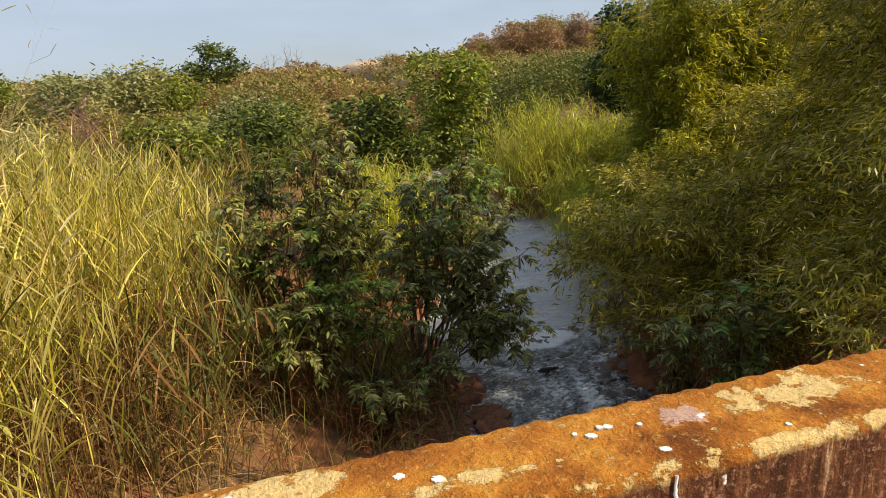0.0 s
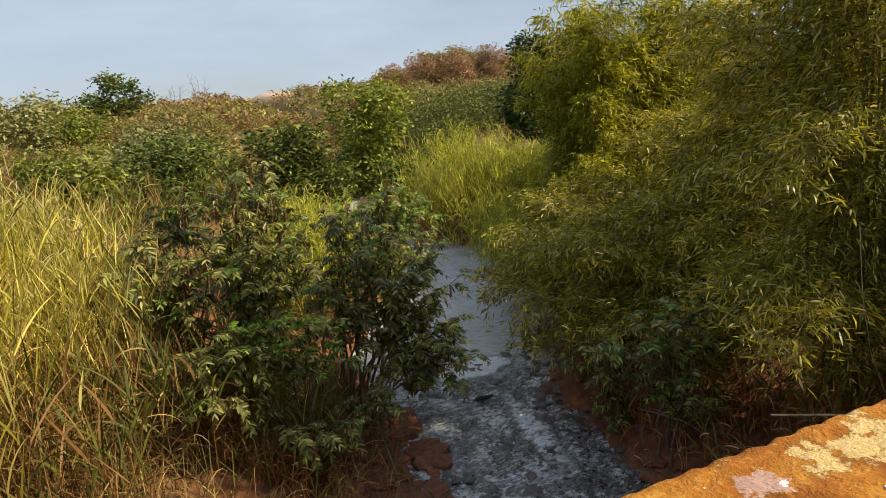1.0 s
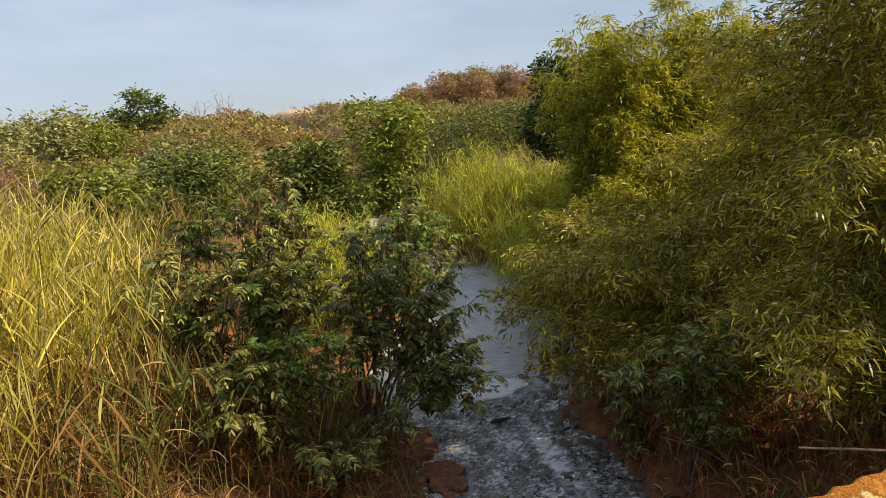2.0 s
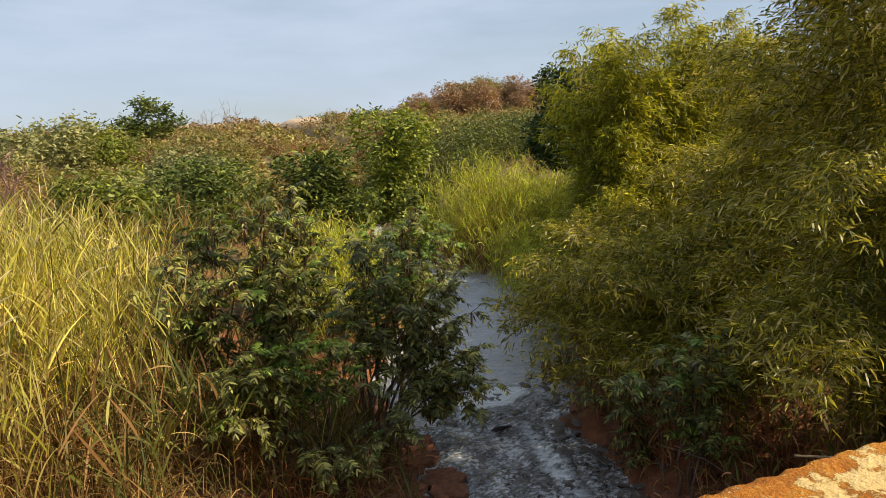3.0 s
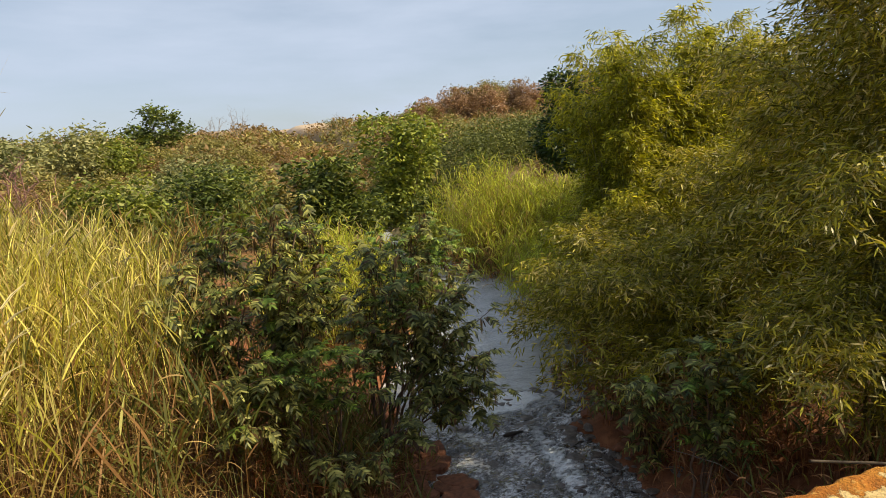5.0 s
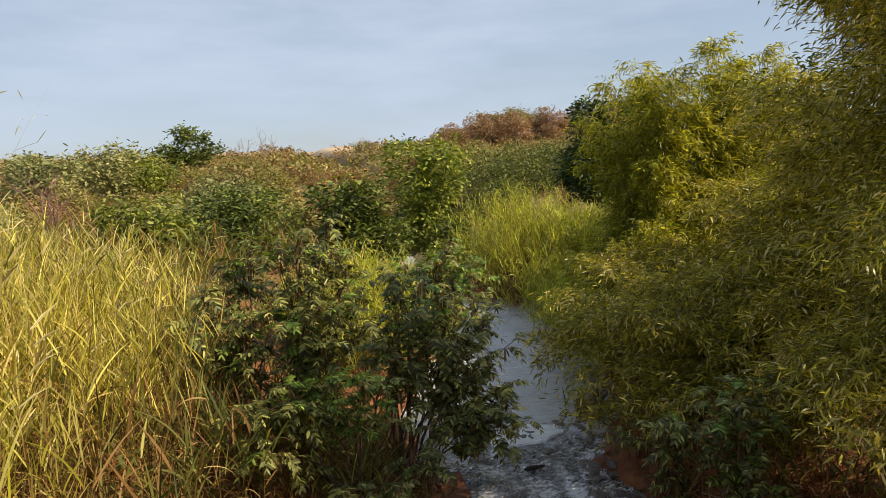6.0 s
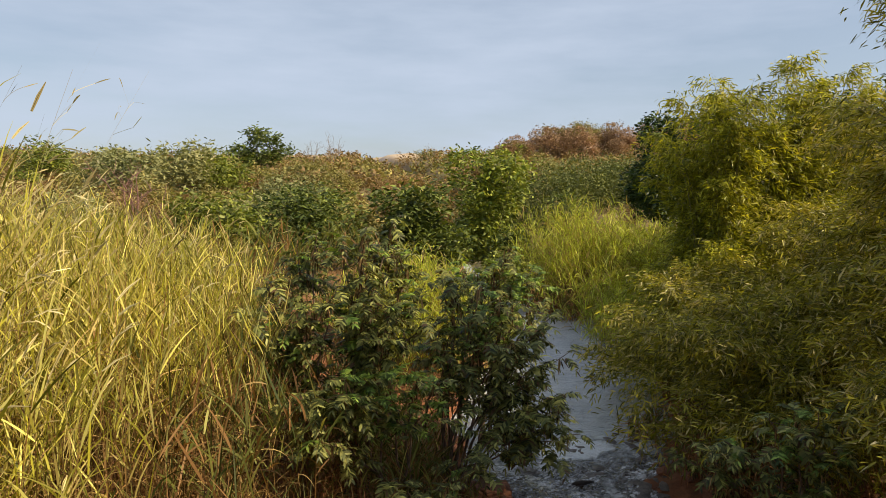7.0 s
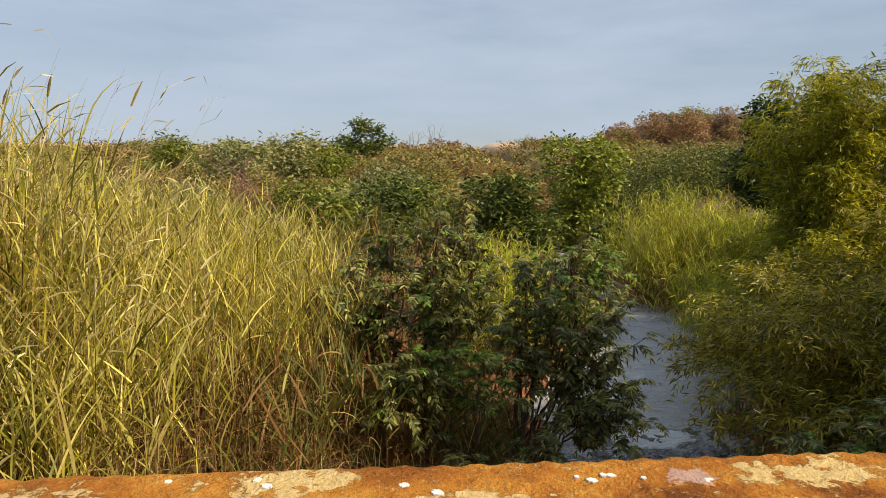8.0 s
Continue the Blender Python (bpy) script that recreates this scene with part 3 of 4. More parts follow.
    slab("abutment_right", (6.6, -6.9, -0.6), (7.4, -1.0, 2.3), M_CONCRETE, "concrete abutment under the bridge deck", "abutment")


# ---- plants ----
BLADE = (0.7, 1.0, 0.95, 0.7, 0.4, 0.05)


def tall_grass(name, spots, height, n_leaf, leaf_len, leaf_w, materials, labels, lean=0.18, seed_share=0.2, k_dry=0.35, k_from=0.08, arching=1.0):
    """Tufts of tall canes with arching leaves: one cane per spot."""
    n = len(spots)
    B = np.column_stack((spots, ground_z(spots[:, 0], spots[:, 1]) - 0.05))
    az = RNG.uniform(0, 2 * np.pi, n)
    H = height(spots) * RNG.uniform(0.72, 1.12, n)
    el = np.pi / 2 - np.abs(RNG.normal(0, lean, n))
    P, T = arcs(B, az, el, H, RNG.uniform(0.0, 0.5, n), 8)
    side = np.stack((-np.sin(az), np.cos(az), np.zeros(n)), -1)[:, None] * np.linspace(0.005, 0.0015, 8)[None, :, None]
    canes = ribbons(P, np.broadcast_to(side, P.shape))
    green, dry = [], [canes]
    for j in range(n_leaf):
        t = 0.14 + 0.84 * ((j + RNG.uniform(0, 1, n)) / n_leaf) ** 0.75
        i = np.clip((t * 7).astype(int), 0, 6)
        f = (t * 7 - i)[:, None]
        a = np.arange(n)
        root = P[a, i] * (1 - f) + P[a, i + 1] * f
        dead = RNG.uniform(0, 1, n) > np.clip((t - k_from) / k_dry, 0, 0.93)
        L = leaf_len * RNG.uniform(0.6, 1.3, n)
        e = np.where(dead, RNG.uniform(-0.3, 0.9, n), RNG.uniform(0.85, 1.45, n))
        dr = np.where(dead, RNG.uniform(0.8, 2.2, n), RNG.uniform(0.05, 1.5, n) ** 1.25 * (1.35 - 0.85 * t) * arching)
        la = az + RNG.uniform(-np.pi, np.pi, n)
        w = leaf_w * RNG.uniform(0.6, 1.25, n)
        if (~dead).any():
            m = ~dead
            green.append(blades(root[m], la[m], e[m], L[m], dr[m], w[m], BLADE))
        if dead.any():
            m = dead & (RNG.uniform(0, 1, n) < 0.65)
            dry.append(blades(root[m], la[m], e[m], L[m] * 0.85, dr[m], w[m] * 0.7, BLADE))
    heads = np.where(RNG.uniform(0, 1, n) < seed_share)[0]
    stuff(name, green, materials[0], labels[0], "grass")
    stuff("dry_" + name, dry, materials[1], labels[1], "grass")
    if len(heads):
        out = []
        tip, ta = P[heads, -1], az[heads]
        m = len(heads)
        up = arcs(tip, ta, np.full(m, 1.35), RNG.uniform(0.2, 0.42, m), RNG.uniform(0.2, 1.7, m), 6)[0]
        sd = np.stack((-np.sin(ta), np.cos(ta), np.zeros(m)), -1)[:, None] * 0.0014
        out.append(ribbons(up, np.broadcast_to(sd, up.shape)))
        tail = up[:, 3:]
        for flip in (0.0, 1.57):
            s2 = np.stack((-np.sin(ta + flip), np.cos(ta + flip), np.full(m, 0.3)), -1)[:, None] * np.array((0.005, 0.007, 0.002))[None, :, None]
            out.append(ribbons(tail, s2))
        stuff("seed_heads", out, M_SEED, "straw-coloured seed heads above the tall grass", "grass")


def scatter(n, x0, x1, y0, y1, clump=0.0):
    p = np.column_stack((RNG.uniform(x0, x1, n), RNG.uniform(y0, y1, n)))
    if clump:
        c = np.column_stack((RNG.uniform(x0, x1, max(4, n // 14)), RNG.uniform(y0, y1, max(4, n // 14))))
        p = c[RNG.integers(0, len(c), n)] + RNG.normal(0, clump, (n, 2))
    return p


def feather_leaves(B, az, el, L, droop):
    """Twice-feathered leaves: a stalk with seven pairs of narrow side fronds that lie in one drooping plane, and one at the end."""
    n = len(B)
    P, T = arcs(B, az, el, L, droop, 10)
    thin = P[:, (0, 3, 6, 9)]
    side = np.stack((-np.sin(az), np.cos(az), np.zeros(n)), -1)
    roll = RNG.uniform(-0.45, 0.45, n)[:, None]
    out = [ribbons(thin, np.broadcast_to(side[:, None] * 0.002, thin.shape))]
    for k in (2, 3, 4, 5, 6, 7, 9):
        for sgn in (-1, 1):
            flat = side * np.cos(roll) * sgn + np.cross(T[:, k], side) * np.sin(roll) * sgn
            fwd = 0.45 if k < 9 else 1.3
            d = T[:, k] * fwd + flat * 0.9 + RNG.normal(0, 0.10, (n, 3))
            d /= np.linalg.norm(d, axis=1)[:, None]
            ln = (L * RNG.uniform(0.30, 0.42, n) * (1.0 - 0.3 * abs(k - 5) / 5))[:, None]
            sag = np.array((0, 0, -1.0)) * ln
            a = P[:, k]
            Q = np.stack((a, a + d * ln * 0.5 - 0.03 * ln, a + d * ln + sag * 0.22), axis=1)
            wide = np.cross(d, np.cross(T[:, k], flat))
            wide = wide / (np.linalg.norm(wide, axis=1)[:, None] + 1e-9) * ln * 0.17
            out.append(ribbons(Q, np.stack((wide * 0.6, wide, wide * 0.35), axis=1)))
    return joined(*out)


def limb_line(a, b, bend, n=7):
    a, b = np.asarray(a, float), np.asarray(b, float)
    s = np.linspace(0, 1, n)[:, None]
    off = RNG.normal(0, bend, (1, 3)) * np.sin(s * np.pi)
    return a + (b - a) * s + off + RNG.normal(0, bend * 0.12, (n, 3)) * (s > 0) * (s < 1)


def feather_shrub(base, shoots, label, leaf=0.21, fresh=0.1, pods=0.22, bare=0.42, every=0.055, twiggy=0.17):
    """A shrub of slender stems. shoots: (tip, share of fresh leaves or None); leaves stand round the upper part of each stem
    and on its side twigs, and pods hang in bunches."""
    x, y = base
    z = gz(x, y) - 0.05
    root = tagged(new("shrub"), label, "shrub")
    root.matrix_basis = pose(x, y, z)
    o = np.array((x, y, z))
    twigs, at, way, young, hang = [], [], [], [], []
    for tip, green in shoots:
        end = np.array(tip, float) - o
        foot = np.array((*RNG.normal(0, 0.16, 2), 0.0))
        s = np.linspace(0, 1, 12)[:, None]
        # first up, then out towards the tip
        rise = np.array((0.25 * end[0], 0.25 * end[1], 0.72 * max(end[2], 0.5)))
        line = foot * (1 - s) ** 2 + 2 * s * (1 - s) * rise + s * s * end + RNG.normal(0, 0.018, (12, 3)) * (s > 0)
        long = float(np.linalg.norm(np.diff(line, axis=0), axis=1).sum())
        part("stem", smooth(mesh_of("stem", *tube(line, np.linspace(0.010 + 0.004 * long, 0.004, 12), 6), M_TWIG)), root, "brown woody stem")
        heading = math.atan2(end[1], end[0])
        flat = np.linalg.norm(end[:2]) > 1.1 * end[2]
        share = fresh if green is None else green
        turn = RNG.uniform(0, 6.28)
        for t in np.arange(bare, 1.0001, every / long):
            k = min(int(t * 11), 10)
            p = line[k] + (line[k + 1] - line[k]) * (t * 11 - k)
            turn += 2.4
            a = heading + RNG.choice((-1.15, 1.15)) + RNG.normal(0, 0.35) if flat else turn
            if t < 0.93 and RNG.uniform() < twiggy:
                span = RNG.uniform(0.22, 0.55) * (1.15 - 0.55 * t)
                q = arcs(p[None], np.array((a,)), np.array((RNG.uniform(-0.1, 0.8),)), np.array((span,)), np.array((RNG.uniform(0.2, 0.9),)), 7)[0][0]
                twigs.append(tube(q, np.linspace(0.005, 0.002, 7), 3))
                for j in (2, 3, 4, 5, 6, 6):
                    at.append(q[j])
                    way.append(a + RNG.uniform(-1.4, 1.4))
                    young.append(share)
                if RNG.uniform() < pods * 1.6:
                    hang.append(q[4])
            else:
                at.append(p)
                way.append(a + RNG.normal(0, 0.3))
                young.append(share)
            if RNG.uniform() < pods:
                hang.append(p)
        for j in (9, 10, 10, 11, 11, 11):
            at.append(line[j])
            way.append(RNG.uniform(0, 6.28))
            young.append(share)
    if twigs:
        part("twig_work", mesh_of("twig_work", *joined(*twigs), M_TWIG), root, kind="stuff")
    B, az = np.array(at), np.array(way)
    is_young = RNG.uniform(0, 1, len(B)) < np.array(young)
    for name, m, mat, lab, ee, dd in (("foliage", ~is_young, M_SHRUB, "dark green feathery leaves", (-0.35, 0.55), (0.5, 1.3)),
                                      ("fresh_foliage", is_young, M_FRESH, "bright green young feathery leaves", (0.0, 0.8), (0.3, 1.0))):
        k = int(m.sum())
        if k:
            part(name, mesh_of(name, *feather_leaves(B[m], az[m], RNG.uniform(*ee, k), RNG.uniform(0.65, 1.2, k) * leaf, RNG.uniform(*dd, k)), mat), root, lab, kind="stuff")
    if hang:
        for h in hang:
            k = 7
            H = h[None] + RNG.normal(0, 0.018, (k, 3))
            me = mesh_of("seed_pod", *blades(H, RNG.uniform(0, 6.28, k), RNG.uniform(-1.5, -0.9, k), RNG.uniform(0.09, 0.19, k), RNG.uniform(0, 0.4, k), RNG.uniform(0.012, 0.02, k), (0.4, 1.0, 0.95, 0.3)), M_DEADLEAF)
            part("seed_pod", me, root, "withered brown pods hanging in a bunch")
    return root


def bamboo(base, n_culm, spread, height, arch, sprays, label, material, leaf=0.15, lean_to=(0, 0), low=0.2, low_share=0.42):
    """A clump: arching culms, each with side twigs that carry sprays of narrow leaves."""
    x, y = base
    z = gz(x, y) - 0.05
    root = tagged(new("bamboo_clump"), label, "bamboo")
    root.matrix_basis = pose(x, y, z)
    tw, lf = [], []
    for _ in range(n_culm):
        a = RNG.uniform(0, 2 * np.pi)
        short = RNG.uniform() < low_share
        H = height * (RNG.uniform(0.25, 0.6) if short else RNG.uniform(0.62, 1.0))
        out = arch * (RNG.uniform(0.6, 1.2) if short else RNG.uniform(0.25, 1.0))
        s = np.linspace(0, 1, 14)[:, None]
        b = np.array((math.cos(a) * spread * RNG.uniform(0, 0.5), math.sin(a) * spread * RNG.uniform(0, 0.5), 0.0))
        d = np.array((math.cos(a) * out + lean_to[0], math.sin(a) * out + lean_to[1], 0.0))
        line = b + d * s ** 2.2 + np.array((0, 0, 1.0)) * H * (s - (0.5 if short else 0.26) * s ** 4)
        me = smooth(mesh_of("culm", *tube(line, np.linspace(0.02, 0.003, 14), 6), M_CULM))
        part("culm", me, root, "slender yellow-green culm")
        k = int(sprays * 0.85)
        t = RNG.uniform(low, 1.0, k) ** 0.7 * 13
        i = np.clip(t.astype(int), 0, 12)
        f = (t - i)[:, None]
        R = line[i] * (1 - f) + line[i + 1] * f
        az = a + RNG.normal(0, 1.3, k)
        P, T = arcs(R, az, RNG.uniform(-0.1, 0.95, k), RNG.uniform(0.3, 1.0, k) * (1.15 - 0.5 * t / 13), RNG.uniform(0.6, 1.9, k), 8)
        side = np.stack((-np.sin(az), np.cos(az), np.zeros(k)), -1)[:, None] * 0.002
        tw.append(ribbons(P[:, ::2], np.broadcast_to(side, P[:, ::2].shape)))
        for q in range(11):
            at = P[:, 2 + q % 6] + RNG.normal(0, 0.03, (k, 3))
            lf.append(blades(at, az + RNG.uniform(-1.3, 1.3, k), RNG.uniform(-1.0, 0.5, k), leaf * RNG.uniform(0.6, 1.3, k), RNG.uniform(0, 0.7, k), leaf * RNG.uniform(0.14, 0.2, k), (0.5, 1.0, 0.05)))
    part("twig_work", mesh_of("twig_work", *joined(*tw), M_CULM), root, kind="stuff")
    part("foliage", mesh_of("foliage", *joined(*lf), material), root, "narrow drooping bamboo leaves", kind="stuff")
    return root


def crown_points(n_clump, per, lobes, spread):
    """Points of leaves in tufts over the lobes (centre, radii), thinner inside."""
    pts, out = [], []
    vol = np.array([np.prod(r) ** (2 / 3) for _, r in lobes])
    pick = RNG.choice(len(lobes), n_clump, p=vol / vol.sum())
    for i in pick:
        c, r = lobes[i]
        v = RNG.normal(0, 1, 3)
        v /= np.linalg.norm(v)
        q = np.array(c) + v * np.array(r) * (0.62 + 0.42 * RNG.uniform() ** 0.6)
        pts.append(q + RNG.normal(0, 1, (per, 3)) * spread)
        out.append(np.repeat(v[None], per, 0))
    return np.concatenate(pts), np.concatenate(out)


def bush_parts(lobes, n_clump, per, leaf, width, material, root, trunk_h=0.5, spread=0.1, limbs=7, bark_mat=None, trunk_r=0.04, shape=(0.45, 1.0, 0.10)):
    P, out = crown_points(n_clump, per, lobes, spread)
    n = len(P)
    az = np.arctan2(out[:, 1], out[:, 0]) + RNG.normal(0, 1.0, n)
    chunk = blades(P, az, RNG.uniform(-0.6, 0.9, n), leaf * RNG.uniform(0.6, 1.3, n), RNG.uniform(0, 1.0, n), width * RNG.uniform(0.6, 1.2, n), shape)
    bark_mat = bark_mat or M_TWIG
    top = max(c[2] for c, _ in lobes)
    line = limb_line((0, 0, -0.1), (RNG.normal(0, 0.05), RNG.normal(0, 0.05), trunk_h), 0.03, 5)
    part("trunk", smooth(mesh_of("trunk", *tube(line, np.linspace(trunk_r, trunk_r * 0.7, 5)), bark_mat)), root)
    for _ in range(limbs):
        c, r = lobes[RNG.integers(len(lobes))]
        v = RNG.normal(0, 1, 3)
        end = np.array(c) + v / np.linalg.norm(v) * np.array(r) * 0.85
        part("limb", smooth(mesh_of("limb", *tube(limb_line(line[-1], end, 0.08, 7), np.linspace(trunk_r * 0.6, 0.006, 7), 5), bark_mat)), root)
    part("crown", mesh_of("crown", *chunk, material), root, kind="stuff")


def bush(name, lobes, n_clump, per, leaf, width, material, label, category, at, **kw):
    root = tagged(new(name), label, category)
    bush_parts(lobes, n_clump, per, leaf, width, material, root, **kw)
    root.matrix_basis = at
    return root


def lobes_of(r, h, n, seed, base=0.3, squash=0.8):
    """Random overlapping lobes that fill a crown of radius r and height h above base."""
    g = np.random.default_rng(seed)
    out = []
    for _ in range(n):
        a, d = g.uniform(0, 6.28), r * 0.6 * math.sqrt(g.uniform())
        rr = r * g.uniform(0.38, 0.6)
        z = base + g.uniform(0.25, 1.0) * max(h - base - rr * squash, 0.05)
        out.append(((d * math.cos(a), d * math.sin(a), z), (rr, rr, rr * squash)))
    return out


build_ground()
build_water()
build_bridge()
build_rocks()
build_slabs()

# left bank: tall cane grass
left_spots = np.concatenate((
    scatter(2700, -4.6, -1.45, 1.6, 4.4, 0.12),
    scatter(2000, -6.5, -1.0, 4.6, 8.3, 0.16),
    scatter(200, -3.4, -2.0, 0.8, 2.2, 0.12),
    scatter(330, -3.3, -2.55, 1.5, 2.5, 0.10),
))
left_spots = left_spots[~((left_spots[:, 0] > -1.62) & (left_spots[:, 1] < 4.2))]
left_spots = left_spots[~((left_spots[:, 0] > -2.1) & (left_spots[:, 1] < 3.6) & (RNG.uniform(0, 1, len(left_spots)) < 0.6))]
tall_grass("tall_grass", left_spots, lambda s: np.interp(s[:, 0] + 0.25 * np.maximum(s[:, 1] - 3, 0), (-5, -2.4, -1.9, -1), (2.5, 2.45, 2.35, 2.1)) + 0.5 * ((s[:, 0] < -2.5) & (s[:, 1] < 2.7)) - 0.3 * ((s[:, 0] > -2.3) & (s[:, 1] < 2.5)), 14, 0.37, 0.0108, (M_GRASS, M_STRAW),
           ("tall golden-green cane grass on the bank", "dry straw stems among the tall grass"), 0.11, 0.34, 0.32, 0.46)
tall_grass("undergrowth", np.concatenate((scatter(110, -1.5, -0.6, 3.2, 5.0, 0.2), scatter(330, -1.3, 1.3, 5.2, 8.6, 0.22))), lambda s: np.interp(s[:, 0], (-1.3, 0, 1.3), (1.7, 1.1, 0.6)), 9, 0.45, 0.018, (M_WEED, M_STRAW),
           ("dull green weeds under the shrubs", "dry tangled stems under the shrubs"), 0.4, 0.0, 0.9)
right_mound = np.concatenate((scatter(620, 6.9, 8.7, 15.6, 18.2, 0.2), scatter(900, 7.9, 11.4, 14.6, 18.0, 0.24), scatter(420, 7.0, 9.2, 11.6, 14.6, 0.22), scatter(160, 6.3, 7.4, 10.6, 12.4, 0.18)))


def mound_height(s):
    """The rounded tops of the bank grass, as heights above the ground."""
    x, y = s[:, 0], s[:, 1]
    top = 1.8 + 1.75 * np.exp(-((x - 7.8) / 0.75) ** 2) + 1.05 * np.exp(-((x - 9.7) / 1.2) ** 2) + 0.12 * np.sin(x * 5 + y * 3)
    return np.clip(np.where(y < 14.6, np.interp(y, (10.5, 14.6), (1.2, 1.7)), top) - ground_z(x, y), 0.45, 3.2)


tall_grass("bank_grass", right_mound, mound_height, 17, 0.36, 0.017, (M_BANKGRASS, M_STRAW),
           ("bright green arching grass on the far bank", "dry stems under the bank grass"), 0.5, 0.12, 0.3, 0.25, 2.2)
tall_grass("drooping_stalks", scatter(200, 6.3, 7.4, 14.9, 16.2, 0.2), lambda s: 1.0 + 0 * s[:, 0], 8, 0.5, 0.024, (M_WEED, M_LITTER),
           ("dull weeds at the foot of the bank grass", "withered red-brown stalks under the bank grass"), 0.4, 0.0, 2.0)
mid_mound = np.concatenate((scatter(560, 1.3, 2.75, 9.6, 12.0, 0.2), scatter(160, 0.4, 1.5, 9.4, 11.5, 0.2)))
tall_grass("meadow_grass", mid_mound, lambda s: np.clip(2.95 - 0.5 * np.abs(s[:, 0] - 2.3) - ground_z(s[:, 0], s[:, 1]), 0.5, 2.0), 15, 0.34, 0.016, (M_BANKGRASS, M_STRAW),
           ("pale green grass behind the shrubs", "dry stems under the meadow grass"), 0.35, 0.1, 0.25, 0.1, 2.0)
stalk_spots = np.concatenate((scatter(260, 4.3, 6.6, 2.0, 4.4, 0.16), scatter(260, 3.6, 6.2, 1.7, 4.2, 0.16), scatter(260, 4.3, 6.4, 4.0, 6.6, 0.16), scatter(110, 4.5, 5.7, 6.5, 7.9, 0.16)))
tall_grass("dead_stalks", stalk_spots, lambda s: 0.62 + 0.12 * np.sin(s[:, 0] * 5) + 0.1 * np.sin(s[:, 1] * 4), 7, 0.26, 0.021, (M_WEED, M_LITTER),
           ("sparse weeds on the red bank", "withered red-brown stalks on the red bank"), 0.3, 0.0, 2.0)

tall_grass("meadow_weeds", scatter(850, -8, 1.6, 8.6, 15.5, 0.35), lambda s: 1.25 + 0 * s[:, 0], 8, 0.42, 0.034, (M_WEED, M_STRAW),
           ("dull green weeds behind the tall grass", "dry stems among the weeds"), 0.3, 0.0, 0.25)
tall_grass("bank_litter", np.concatenate((scatter(150, -1.7, -0.7, 2.2, 4.2, 0.16), scatter(110, -0.8, 1.0, 3.4, 5.4, 0.2))), lambda s: np.interp(s[:, 0], (-1.6, -0.4, 1.0), (1.1, 0.7, 0.3)), 6, 0.42, 0.010, (M_WEED, M_STRAW),
           ("sparse weeds on the bare bank", "dry straw tangled on the bare bank"), 0.5, 0.0, 2.2)

tall_grass("shrub_litter", scatter(300, -0.6, 1.6, 4.2, 6.0, 0.14), lambda s: np.interp(s[:, 0], (-0.6, 0.6, 1.6), (0.75, 0.5, 0.3)), 7, 0.3, 0.012, (M_WEED, M_LITTER),
           ("sparse weeds under the shrubs", "red-brown dry stalks tangled under the shrubs"), 0.55, 0.0, 2.2)

# flowering stalks that stand above the rest
n_st = 26
st = np.column_stack((RNG.uniform(-3.3, -2.3, n_st), RNG.uniform(1.5, 2.6, n_st)))
st = np.column_stack((st, ground_z(st[:, 0], st[:, 1])))
st_az = RNG.uniform(-0.7, 0.7, n_st)
st_len = RNG.uniform(3.0, 3.75, n_st)
SP, ST = arcs(st, st_az, np.full(n_st, 1.5), st_len, RNG.uniform(0.25, 0.6, n_st), 12)
st_side = np.stack((-np.sin(st_az), np.cos(st_az), np.zeros(n_st)), -1)[:, None] * np.linspace(0.003, 0.001, 12)[None, :, None]
st_parts = [ribbons(SP, np.broadcast_to(st_side, SP.shape))]
for q in range(9):
    i = 8 + q % 4
    f = RNG.uniform(0, 1, (n_st, 1))
    root_at = SP[:, i] * f + SP[:, i - 1] * (1 - f)
    sa = st_az + RNG.uniform(-1.8, 1.8, n_st)
    PP, _ = arcs(root_at, sa, RNG.uniform(0.2, 1.1, n_st), RNG.uniform(0.08, 0.22, n_st), RNG.uniform(0.0, 0.6, n_st), 5)
    st_parts.append(ribbons(PP, np.broadcast_to(np.array((0.0, 0.0, 0.0009)), PP.shape)))
    st_parts.append(blades(PP[:, -1], sa, RNG.uniform(-0.3, 0.9, n_st), RNG.uniform(0.05, 0.11, n_st), RNG.uniform(0, 0.5, n_st), np.full(n_st, 0.007), (0.5, 1, 1, 0.4)))
stuff("flower_stalks", st_parts, M_SEED, "thin flowering grass stalks against the sky", "grass")

# shrubs in the middle
feather_shrub((0.05, 5.75), [((0.46, 5.6, 3.62), None), ((0.14, 5.5, 3.52), None), ((-0.09, 5.75, 3.45), None), ((0.3, 5.9, 3.3), None), ((0.67, 5.7, 3.1), None), ((0.5, 5.3, 2.8), None), ((0.1, 5.2, 2.75), None), ((0.9, 5.9, 2.85), 0.2), ((0.75, 5.4, 2.5), 0.1), ((0.3, 5.0, 2.45), 0.1), ((0.55, 6.1, 3.2), None)],
              "tall dark feathery shrub with withered hanging pods", pods=0.32)
feather_shrub((-0.5, 5.7), [((-0.36, 5.8, 3.45), None), ((-0.55, 5.9, 3.25), None), ((-0.7, 5.8, 3.15), None), ((-0.9, 5.6, 2.95), None), ((-0.5, 5.3, 2.7), None), ((-1.05, 5.3, 2.6), 0.3), ((-0.2, 5.2, 2.9), None)],
              "green feathery shrub at the edge of the tall grass", pods=0.22, fresh=0.15)
